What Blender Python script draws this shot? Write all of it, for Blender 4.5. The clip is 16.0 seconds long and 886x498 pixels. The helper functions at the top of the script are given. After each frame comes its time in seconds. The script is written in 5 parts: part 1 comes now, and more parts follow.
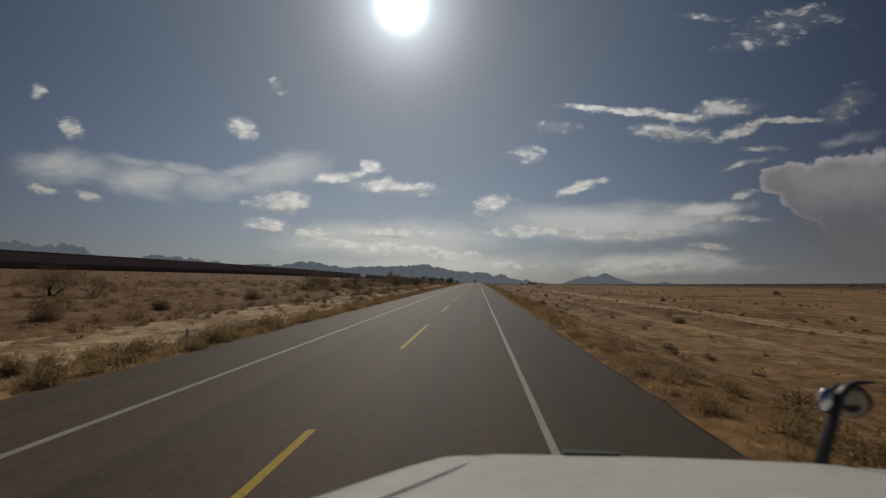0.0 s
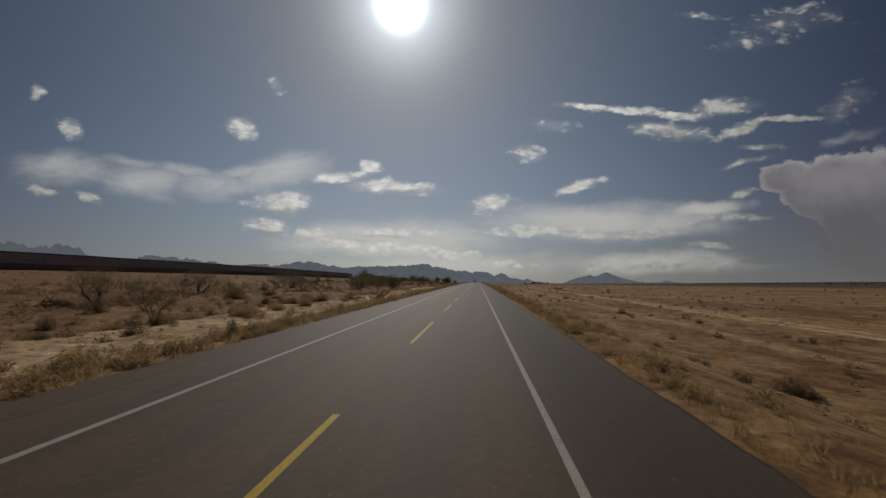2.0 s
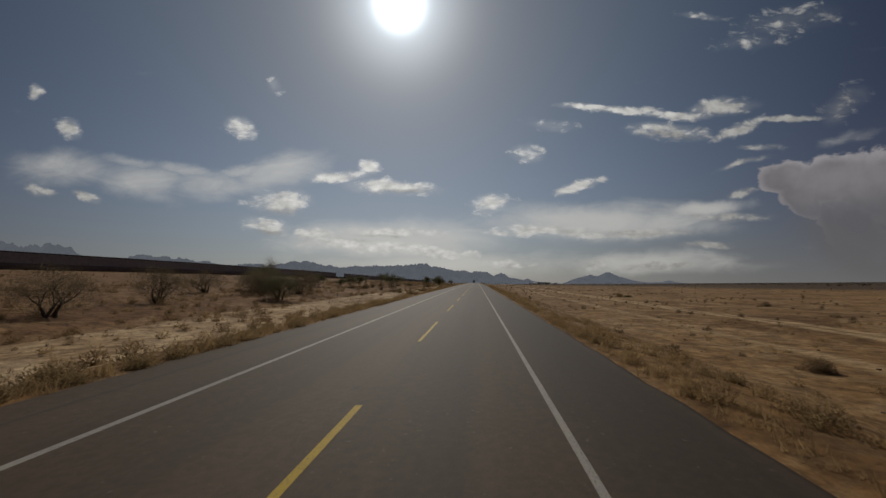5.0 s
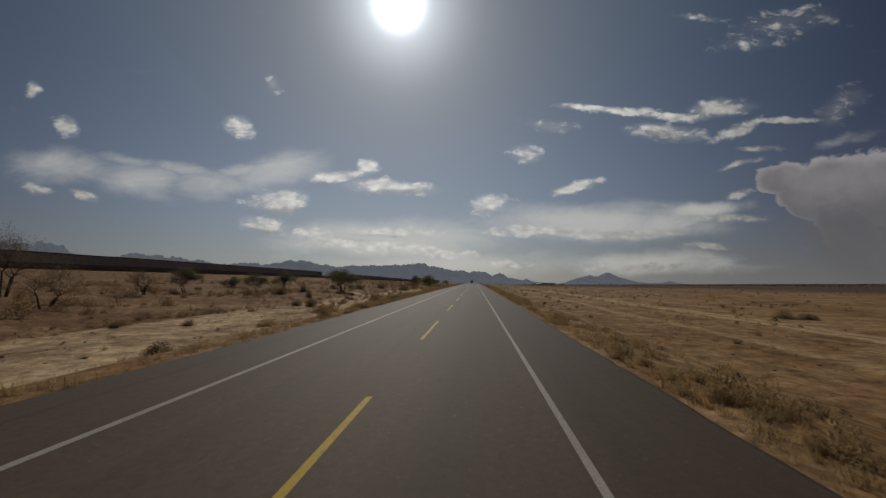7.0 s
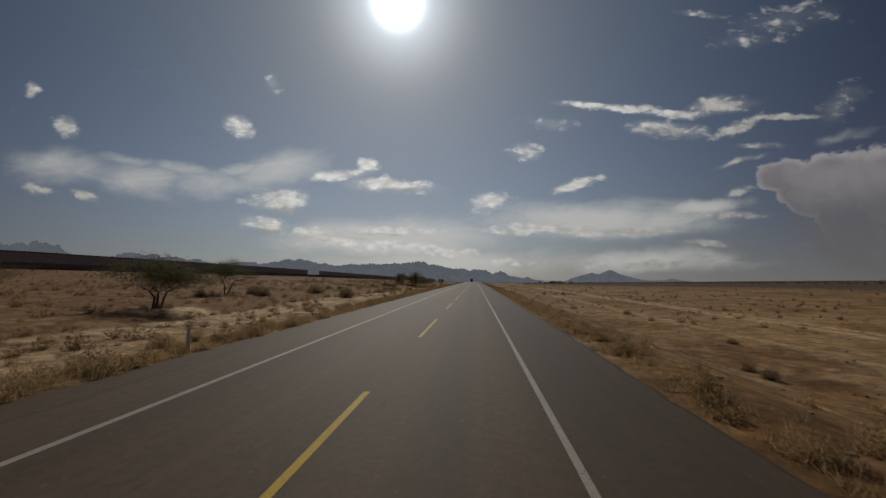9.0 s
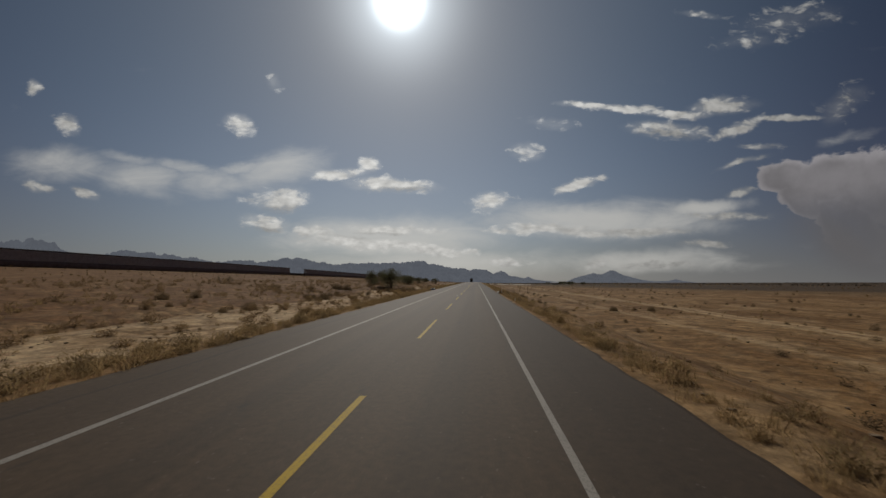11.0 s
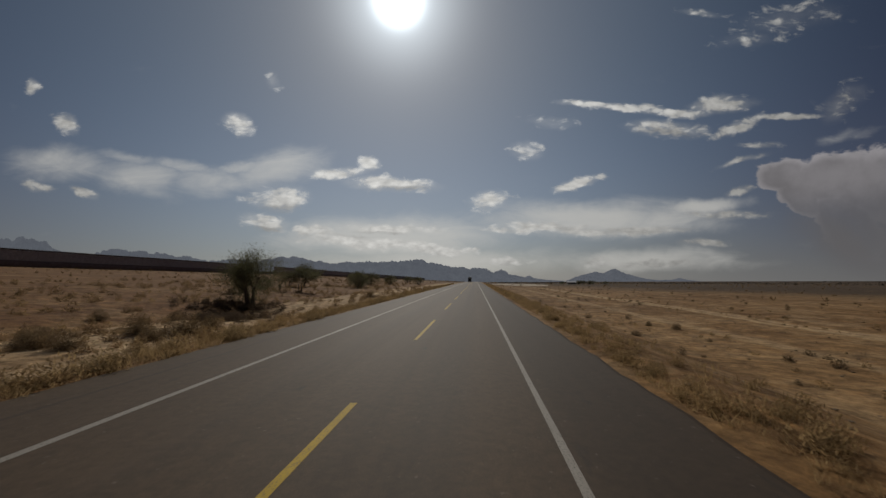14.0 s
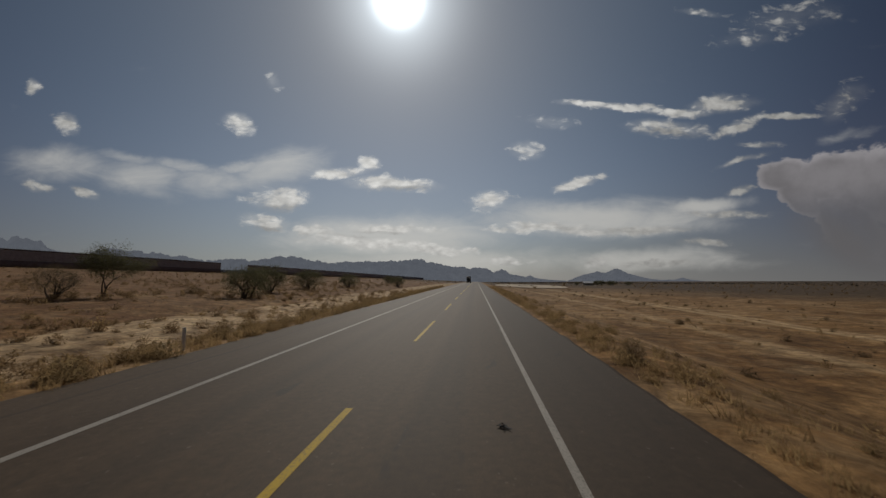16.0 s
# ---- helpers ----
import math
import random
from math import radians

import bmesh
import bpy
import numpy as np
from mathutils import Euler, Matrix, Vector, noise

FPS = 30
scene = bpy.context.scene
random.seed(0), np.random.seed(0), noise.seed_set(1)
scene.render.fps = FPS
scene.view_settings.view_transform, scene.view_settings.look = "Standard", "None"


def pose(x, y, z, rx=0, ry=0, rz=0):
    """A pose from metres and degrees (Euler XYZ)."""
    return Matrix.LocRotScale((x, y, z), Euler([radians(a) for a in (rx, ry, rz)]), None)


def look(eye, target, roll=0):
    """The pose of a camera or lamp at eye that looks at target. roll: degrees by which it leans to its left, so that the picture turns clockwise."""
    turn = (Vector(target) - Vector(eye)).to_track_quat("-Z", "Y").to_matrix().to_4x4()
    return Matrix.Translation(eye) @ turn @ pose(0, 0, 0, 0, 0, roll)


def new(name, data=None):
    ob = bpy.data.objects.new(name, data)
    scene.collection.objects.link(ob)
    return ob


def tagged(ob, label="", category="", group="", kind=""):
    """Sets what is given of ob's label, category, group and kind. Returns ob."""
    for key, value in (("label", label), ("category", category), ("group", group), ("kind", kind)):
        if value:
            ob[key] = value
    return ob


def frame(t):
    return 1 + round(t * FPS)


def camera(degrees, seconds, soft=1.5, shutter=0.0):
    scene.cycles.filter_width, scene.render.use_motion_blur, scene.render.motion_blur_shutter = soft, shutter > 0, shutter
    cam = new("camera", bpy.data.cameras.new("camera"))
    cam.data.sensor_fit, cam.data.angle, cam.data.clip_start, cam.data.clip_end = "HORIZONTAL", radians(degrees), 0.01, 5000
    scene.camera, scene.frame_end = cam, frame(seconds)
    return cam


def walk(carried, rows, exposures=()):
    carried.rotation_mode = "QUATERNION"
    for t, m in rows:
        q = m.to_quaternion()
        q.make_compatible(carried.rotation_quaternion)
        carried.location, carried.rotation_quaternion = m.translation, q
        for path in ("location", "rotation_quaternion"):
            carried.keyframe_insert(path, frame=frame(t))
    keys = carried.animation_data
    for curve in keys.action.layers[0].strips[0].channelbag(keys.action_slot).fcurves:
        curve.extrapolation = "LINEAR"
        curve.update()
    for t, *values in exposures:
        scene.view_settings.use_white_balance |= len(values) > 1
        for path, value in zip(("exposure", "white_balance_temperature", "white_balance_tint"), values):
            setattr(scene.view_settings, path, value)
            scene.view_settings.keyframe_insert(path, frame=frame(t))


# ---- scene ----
cam = camera(96.0, 16.0, shutter=0.035)
H = 2.22          # eye height above the road
CREST, BEND = 950.0, 1.6e-5      # the road climbs ever more gently to a crest: its place ahead, its curvature


def grade(y):
    """Height of the road's line, y metres ahead."""
    return (CREST ** 2 - (CREST - np.clip(y, -80, CREST)) ** 2) * BEND / 2 + np.minimum(np.asarray(y) + 80, 0) * (CREST + 80) * BEND


# seconds, metres right and ahead, degrees of turn, tilt and lean
PATH = [
    (0, 0.396, 0.00, 4.94, 5.19, -0.16), (0.5, 0.366, 13.82, 4.98, 5.05, -0.23), (1, 0.339, 27.65, 4.95, 4.94, -0.10),
    (1.5, 0.330, 41.48, 4.96, 4.88, 0.15), (2, 0.302, 55.30, 4.94, 5.15, 0.06), (2.5, 0.223, 69.22, 4.97, 4.93, -0.18),
    (3, 0.206, 83.15, 4.96, 4.78, 0.37), (3.5, 0.158, 97.08, 4.92, 5.20, -0.09), (4, 0.122, 111.00, 4.85, 5.11, 0.04),
    (6.5, 0.049, 180.38, 4.72, 5.18, -0.01), (7, 0.028, 194.25, 4.59, 5.13, -0.12), (7.5, 0.054, 208.19, 4.68, 5.15, -0.05),
    (8, 0.092, 222.12, 4.67, 4.97, -0.08), (8.5, 0.142, 236.06, 4.66, 4.90, 0.17), (9, 0.183, 250.00, 4.64, 4.90, 0.14),
    (11.5, 0.190, 320.42, 4.71, 4.82, -0.16), (12, 0.218, 334.50, 4.78, 4.80, -0.06), (12.5, 0.213, 348.57, 4.77, 4.93, -0.11),
    (13, 0.221, 362.64, 4.76, 4.69, -0.07), (13.5, 0.256, 376.71, 4.59, 5.02, 0.18), (14, 0.243, 390.77, 4.64, 4.70, -0.06),
    (14.5, 0.278, 404.84, 4.67, 4.65, 0.32), (15, 0.279, 418.91, 4.79, 4.73, 0.04), (15.5, 0.251, 432.98, 4.74, 4.75, -0.10),
    (16, 0.256, 447.05, 4.68, 4.68, -0.04),
]
walk(cam, [(t, pose(x, y, H + grade(y), 90 + p, 0, w) @ pose(0, 0, 0, 0, 0, -r)) for t, x, y, w, p, r in PATH])

# ---- world, sun ----
SUN_AZ, SUN_EL = -11.4, 36.6       # degrees, right of straight ahead, above the horizon
SKY_YAW, SKY_PITCH = 4.75, 5.05     # the middle of the sky's cloud map
world = bpy.data.worlds.new("sky")
scene.world = world
world.use_nodes = True
WN, WL = world.node_tree.nodes, world.node_tree.links
WN.clear()


def wnode(kind, *inputs, **settings):
    n = WN.new(kind)
    for key, value in settings.items():
        if key == "op":
            n.operation = value
        elif key == "blend":
            n.blend_type = value
        elif key == "mapping":
            n.interpolation_type = value
    for i, value in enumerate(inputs):
        if value is None:
            continue
        if isinstance(value, bpy.types.NodeSocket):
            WL.new(value, n.inputs[i])
        else:
            n.inputs[i].default_value = value
    return n


def wmath(op, a, b=0.0, c=0.0):
    return wnode("ShaderNodeMath", a, b, c, op=op).outputs[0]


def wvec(op, a, b=(0, 0, 0)):
    return wnode("ShaderNodeVectorMath", a, b, op=op)


def wramp(value, lo, hi, to_lo=0.0, to_hi=1.0):
    return wnode("ShaderNodeMapRange", value, lo, hi, to_lo, to_hi, mapping="SMOOTHSTEP").outputs[0]


def wmix(factor, a, b):
    n = WN.new("ShaderNodeMix")
    n.data_type = "RGBA"
    for i, v in ((0, factor), (6, a), (7, b)):
        if isinstance(v, bpy.types.NodeSocket):
            WL.new(v, n.inputs[i])
        else:
            n.inputs[i].default_value = v
    return n.outputs[2]


def wnoise(vector, scale, detail=5.0, rough=0.55, distort=0.0):
    n = wnode("ShaderNodeTexNoise", vector)
    n.inputs["Scale"].default_value, n.inputs["Detail"].default_value = scale, detail
    n.inputs["Roughness"].default_value, n.inputs["Distortion"].default_value = rough, distort
    return n


sky = WN.new("ShaderNodeTexSky")
sky.sky_type, sky.sun_disc = "NISHITA", False
sky.sun_elevation, sky.sun_rotation = radians(SUN_EL), radians(SUN_AZ)
sky.altitude, sky.air_density, sky.dust_density, sky.ozone_density = 400, 1.0, 0.6, 1.5

way = WN.new("ShaderNodeTexCoord").outputs["Generated"]
turned = wnode("ShaderNodeVectorRotate", way)
turned.rotation_type = "EULER_XYZ"
turned.inputs["Rotation"].default_value = (0, 0, radians(-SKY_YAW))
level = wnode("ShaderNodeVectorRotate", turned.outputs[0])
level.rotation_type = "EULER_XYZ"
level.inputs["Rotation"].default_value = (radians(-SKY_PITCH), 0, 0)
split = wnode("ShaderNodeSeparateXYZ", level.outputs[0])
ahead = wmath("MAXIMUM", split.outputs[1], 0.02)
flat = wnode("ShaderNodeCombineXYZ", wmath("DIVIDE", split.outputs[0], ahead), wmath("DIVIDE", split.outputs[2], ahead), 0.0).outputs[0]
infront = wramp(split.outputs[1], 0.2, 0.45)
# a slow warp, so that no outline is a plain ellipse
warp = wnoise(flat, 7.0, 4.0, 0.6)
warped = wvec("ADD", flat, wvec("MULTIPLY", wvec("SUBTRACT", warp.outputs["Color"], (0.5, 0.5, 0.5)).outputs[0], (0.09, 0.045, 0)).outputs[0]).outputs[0]
stretched = wvec("MULTIPLY", flat, (1.0, 2.2, 1.0)).outputs[0]
fluff = wnoise(stretched, 17.0, 11.0, 0.68, 0.5).outputs[0]
wisp = wnoise(wvec("MULTIPLY", flat, (1.0, 3.2, 1.0)).outputs[0], 6.0, 7.0, 0.6, 0.6).outputs[0]
# rounded lobes, the heads of heaped cloud
lobe_tex = wnode("ShaderNodeTexVoronoi", wvec("ADD", wvec("MULTIPLY", flat, (1.0, 1.5, 1.0)).outputs[0], wvec("MULTIPLY", wvec("SUBTRACT", warp.outputs["Color"], (0.5, 0.5, 0.5)).outputs[0], (0.06, 0.06, 0.06)).outputs[0]).outputs[0])
lobe_tex.inputs["Scale"].default_value, lobe_tex.inputs["Detail"].default_value, lobe_tex.inputs["Roughness"].default_value = 34.0, 0.0, 0.5
lobe = lobe_tex.outputs["Distance"]
fluff = wmath("ADD", fluff, wmath("MULTIPLY", wmath("SUBTRACT", 0.52, lobe), 0.15))
CLOUD = {"puff": None, "bank": None, "veil": None, "bulk": None, "under": None, "murk": None}


def cloud(kind, x, y, rx, ry, lean=0.0, amount=1.0):
    """One cloud: its middle and half sizes in thousandths of the cloud map, its lean in degrees."""
    m = wnode("ShaderNodeMapping", warped)
    m.vector_type = "TEXTURE"
    m.inputs["Location"].default_value = (x / 1000, y / 1000, 0)
    m.inputs["Rotation"].default_value = (0, 0, radians(lean))
    m.inputs["Scale"].default_value = (rx / 1000, ry / 1000, 1)
    d = wvec("LENGTH", m.outputs[0]).outputs["Value"]
    w = wramp(d, 1.45, 0.1, 0.0, amount)
    CLOUD[kind] = w if CLOUD[kind] is None else wmath("MAXIMUM", CLOUD[kind], w)


def at(px, py):
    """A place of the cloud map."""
    return (px - 784) / 0.704, (441 - py) / 0.704


def puff(px, py, w, h, lean=0.0, amount=1.0):
    cloud("puff", *at(px, py), w / 1.408, h / 1.408, lean, amount)


def bank(px, py, w, h, lean=0.0, amount=1.0):
    cloud("bank", *at(px, py), w / 1.408, h / 1.408, lean, amount)


def bulk(px, py, w, h, lean=0.0, amount=1.0):
    cloud("bulk", *at(px, py), w / 1.408, h / 1.408, lean, amount)


def murk(px, py, w, h, lean=0.0):
    cloud("murk", *at(px, py), w / 1.408, h / 1.408, lean)


def under(px, py, w, h):
    cloud("under", *at(px, py), w / 1.408, h / 1.408)


def veil(px, py, w, h, lean=0.0, amount=1.0):
    cloud("veil", *at(px, py), w / 1.408, h / 1.408, lean, amount)



puff(62, 162, 34, 30)
puff(120, 230, 60, 40, -25)
puff(425, 225, 64, 44, -20)
puff(485, 152, 38, 34, 0, 0.5)
puff(72, 338, 66, 20, -10)
puff(156, 350, 62, 20, -10)
puff(494, 356, 112, 46)
puff(470, 397, 98, 38)
puff(560, 414, 84, 34, -12)
puff(598, 314, 120, 22, 5)
puff(648, 298, 40, 30)
puff(694, 333, 180, 30, -4)
puff(700, 410, 190, 22)
puff(640, 434, 240, 26, -3)
puff(764, 444, 150, 28, -4)
puff(800, 452, 110, 20)
puff(932, 270, 90, 42, 0, 0.72)
puff(1022, 330, 100, 22, 14)
puff(868, 360, 84, 36, 6)
puff(980, 220, 110, 28, -5, 0.5)
bank(1040, 191, 130, 14, -5)
bank(1110, 199, 150, 16, -2)
bank(1190, 203, 160, 18)
bank(1275, 190, 140, 32, 4)
puff(1180, 232, 160, 34, 0, 0.85)
bank(1310, 225, 110, 24, 20)
bank(1400, 208, 150, 12, 2)
puff(1494, 186, 110, 60, 40, 0.6)
puff(1395, 40, 250, 70, 10, 0.4)
puff(1320, 78, 150, 36, 8, 0.38)
puff(1240, 30, 100, 18, -8, 0.5)
puff(1345, 260, 90, 14, 0, 0.8)
puff(1312, 288, 120, 14, 14, 0.85)
puff(1310, 343, 60, 18, 12)
puff(1290, 386, 160, 18, 2, 0.85)
puff(960, 408, 260, 24)
puff(1090, 412, 280, 22)
puff(1245, 436, 100, 18)
puff(905, 467, 110, 18)
puff(1056, 468, 70, 26)
puff(1160, 472, 190, 22, 0, 0.85)
veil(120, 300, 230, 76, 0, 0.66)
veil(250, 316, 240, 84, -6, 0.66)
veil(380, 326, 220, 64, 4, 0.7)
veil(490, 304, 230, 74, 12, 0.8)
veil(235, 284, 150, 26, -8, 0.62)
veil(330, 300, 150, 26, -12, 0.66)
veil(430, 300, 150, 30, 10, 0.78)
veil(700, 425, 460, 90)
veil(760, 470, 520, 60, 0, 0.9)
veil(1060, 392, 520, 74)
veil(1250, 372, 180, 34, 8)
veil(1150, 465, 420, 50, 0, 0.8)
veil(1510, 242, 150, 26, 12, 0.45)
bulk(1385, 312, 110, 62, 10)
bulk(1470, 318, 200, 100, 8)
bulk(1560, 330, 260, 150, 0)
bulk(1420, 350, 130, 70, -38)
bulk(1500, 400, 190, 110, -45)
murk(1500, 440, 220, 90, -30)
murk(1610, 430, 250, 190)
under(494, 371, 106, 18)
under(470, 409, 94, 15)
under(700, 342, 150, 14)
under(1180, 240, 160, 20)
under(660, 420, 200, 14)
puffs = wmath("MULTIPLY", CLOUD["puff"], infront)
veils = wmath("MULTIPLY", CLOUD["veil"], infront)
banks = wmath("MULTIPLY", CLOUD["bank"], infront)
bulks = wmath("MULTIPLY", CLOUD["bulk"], infront)
puff_cover = wmath("MULTIPLY", wramp(wmath("ADD", puffs, wmath("MULTIPLY", wmath("SUBTRACT", fluff, 0.5), 2.4)), 0.25, 1.0), wmath("MULTIPLY", wramp(puffs, 0.0, 0.2), 0.95))
bank_cover = wmath("MULTIPLY", wramp(wmath("ADD", banks, wmath("MULTIPLY", wmath("SUBTRACT", fluff, 0.5), 2.6)), 0.25, 1.0), wmath("MULTIPLY", wramp(banks, 0.0, 0.2), 0.96))
puff_cover = wmath("MAXIMUM", puff_cover, bank_cover)
# thin soft cloud round and under the heads
soft_puff = wmath("MULTIPLY", wmath("MULTIPLY", wramp(wmath("MAXIMUM", puffs, banks), 0.12, 0.95), wramp(wisp, 0.3, 0.7, 0.45, 1.0)), 0.5)
puff_cover = wmath("MAXIMUM", puff_cover, soft_puff)
veil_cover = wmath("MULTIPLY", wramp(wmath("ADD", veils, wmath("MULTIPLY", wmath("SUBTRACT", wisp, 0.5), 0.9)), 0.1, 1.1), 0.78)
bulk_cover = wramp(wmath("ADD", bulks, wmath("MULTIPLY", wmath("SUBTRACT", fluff, 0.5), 0.7)), 0.3, 0.46)
murk_cover = wmath("MULTIPLY", wmath("MULTIPLY", CLOUD["murk"], infront), 0.85)
# the rest of the sky carries the same broken cloud
elev = wnode("ShaderNodeSeparateXYZ", way).outputs[2]
# the tower's foot melts into rain and haze
bulk_cover = wmath("MULTIPLY", bulk_cover, wramp(elev, 0.06, 0.18, 0.25, 1.0))
rest = wmath("MULTIPLY", wramp(wnoise(wvec("MULTIPLY", way, (1, 1, 2.5)).outputs[0], 4.0, 7.0).outputs[0], 0.55, 0.75), wmath("SUBTRACT", 1.0, infront))
rest = wmath("MULTIPLY", rest, wramp(elev, 0.02, 0.15))
# light of the cloud: brighter towards the sun, greyer where it is thick
sun_way = Vector((math.sin(radians(SUN_AZ)) * math.cos(radians(SUN_EL)), math.cos(radians(SUN_AZ)) * math.cos(radians(SUN_EL)), math.sin(radians(SUN_EL))))
to_sun = wmath("MAXIMUM", wvec("DOT_PRODUCT", way, tuple(sun_way)).outputs["Value"], 0.0)
shade = wnoise(stretched, 26.0, 6.0, 0.6).outputs[0]
near_sun = wmath("POWER", to_sun, 9.0)


def lit(colour, light):
    n = wvec("SCALE", colour)
    WL.new(light, n.inputs[3])
    return n.outputs[0]


PUFF, VEIL, BULK = 14.5, 12.4, 3.6
puff_light = wmath("MULTIPLY", wmath("MULTIPLY", wramp(shade, 0.3, 0.7, 0.78, 1.12), wramp(lobe, 0.2, 0.85, 1.07, 0.88)), wmath("ADD", PUFF, wmath("MULTIPLY", near_sun, 4.0)))
veil_light = wmath("ADD", VEIL, wmath("MULTIPLY", near_sun, 4.0))
puff_light = wmath("MULTIPLY", wmath("MULTIPLY", puff_light, wramp(to_sun, 0.62, 0.93, 0.5, 1.0)), wramp(CLOUD["under"], 0.1, 0.9, 1.0, 0.62))
bulk_light = wmath("MULTIPLY", wmath("MULTIPLY", wramp(wnoise(flat, 9.0, 5.0).outputs[0], 0.3, 0.7, 0.85, 1.15), wmath("MULTIPLY", wramp(bulks, 0.36, 0.75, 1.38, 0.92), wramp(elev, 0.05, 0.22, 0.85, 1.35))), BULK)
elev_up = wramp(elev, 0.0, 0.55)
aside = wmix(wramp(to_sun, 0.5, 0.92), (0.255, 0.26, 0.39, 1), (1, 1, 1, 1))
air = wvec("MULTIPLY", wvec("MULTIPLY", sky.outputs[0], wmix(elev_up, (0.72, 0.765, 0.83, 1), (0.675, 0.665, 0.625, 1))).outputs[0], aside).outputs[0]
# dust and damp low over the plain, brighter under the sun
haze = wmath("MULTIPLY", wmath("POWER", 2.718, wmath("MULTIPLY", wmath("MAXIMUM", elev, 0.0), -7.0)), 0.78)
air = wmix(haze, air, lit((1.0, 1.0, 0.985), wmath("ADD", 3.8, wmath("MULTIPLY", wmath("POWER", to_sun, 5.0), 12.5))))
c1 = wmix(veil_cover, air, lit((1.0, 0.98, 0.92), veil_light))
c2 = wmix(bulk_cover, c1, lit((1.0, 0.955, 1.0), bulk_light))
c2 = wmix(murk_cover, c2, lit((1.0, 0.96, 0.985), wmath("ADD", BULK, -0.7)))
c2 = wmix(puff_cover, c2, lit((1.0, 0.985, 0.94), puff_light))
c3 = wmix(rest, c2, lit((1.0, 0.98, 0.92), veil_light))
# the sun's own disc and the bright air close round it
disc = wmath("MULTIPLY", wmath("POWER", to_sun, 1700.0), 130.0)
glow1 = wmath("MULTIPLY", wmath("POWER", to_sun, 170.0), 15.0)
glow2 = wmath("MULTIPLY", wmath("POWER", to_sun, 12.0), 2.2)
glow = wmath("ADD", disc, wmath("ADD", glow1, glow2))
glow_node = wvec("SCALE", (0.88, 1.0, 1.08))
WL.new(glow, glow_node.inputs[3])
total = wvec("ADD", c3, glow_node.outputs[0]).outputs[0]
back = wnode("ShaderNodeBackground", total, 0.09)
out = wnode("ShaderNodeOutputWorld", back.outputs[0])

lamp = bpy.data.lights.new("sun", "SUN")
lamp.energy, lamp.angle, lamp.color = 4.2, radians(0.6), (1.0, 0.93, 0.82)
sun = new("sun", lamp)
sun.matrix_world = look(tuple(sun_way * 100), (0, 0, 0))
scene.view_settings.exposure = -1.25


# ---- materials ----
def material(name, rough=0.9, metal=0.0):
    m = bpy.data.materials.new(name)
    m.use_nodes = True
    b = m.node_tree.nodes["Principled BSDF"]
    b.inputs["Roughness"].default_value, b.inputs["Metallic"].default_value = rough, metal
    return m, m.node_tree, b


def node(tree, kind, **inputs):
    n = tree.nodes.new(kind)
    for key, value in inputs.items():
        key = key.replace("_", " ")
        if isinstance(value, bpy.types.NodeSocket):
            tree.links.new(value, n.inputs[key])
        else:
            n.inputs[key].default_value = value
    return n


def ramp(tree, value, *stops):
    n = tree.nodes.new("ShaderNodeValToRGB")
    tree.links.new(value, n.inputs[0])
    e = n.color_ramp.elements
    while len(e) < len(stops):
        e.new(0.5)
    for k, (place, colour) in zip(e, stops):
        k.position, k.color = place, (*colour, 1)
    return n.outputs[0]


def mix(tree, factor, a, b, blend="MIX"):
    n = tree.nodes.new("ShaderNodeMix")
    n.data_type, n.blend_type = "RGBA", blend
    for i, v in ((0, factor), (6, a), (7, b)):
        if isinstance(v, bpy.types.NodeSocket):
            tree.links.new(v, n.inputs[i])
        else:
            n.inputs[i].default_value = (*v, 1) if isinstance(v, tuple) else v
    return n.outputs[2]


def tnoise(tree, vector, scale, detail=4.0, rough=0.6, **more):
    return node(tree, "ShaderNodeTexNoise", Vector=vector, Scale=scale, Detail=detail, Roughness=rough, **more)


def mapped(tree, scale=(1, 1, 1), source="Object"):
    c = tree.nodes.new("ShaderNodeTexCoord").outputs[source]
    return node(tree, "ShaderNodeMapping", Vector=c, Scale=scale).outputs[0]


def world_place(tree, scale=(1, 1, 1)):
    g = tree.nodes.new("ShaderNodeNewGeometry").outputs["Position"]
    return node(tree, "ShaderNodeMapping", Vector=g, Scale=scale).outputs[0]


def bump(tree, bsdf, height, strength, distance):
    n = node(tree, "ShaderNodeBump", Strength=strength, Distance=distance, Height=height)
    tree.links.new(n.outputs[0], bsdf.inputs["Normal"])


def per_piece(tree, kind="object"):
    if kind == "object":
        return tree.nodes.new("ShaderNodeObjectInfo").outputs["Random"]
    return tree.nodes.new("ShaderNodeNewGeometry").outputs["Random Per Island"]


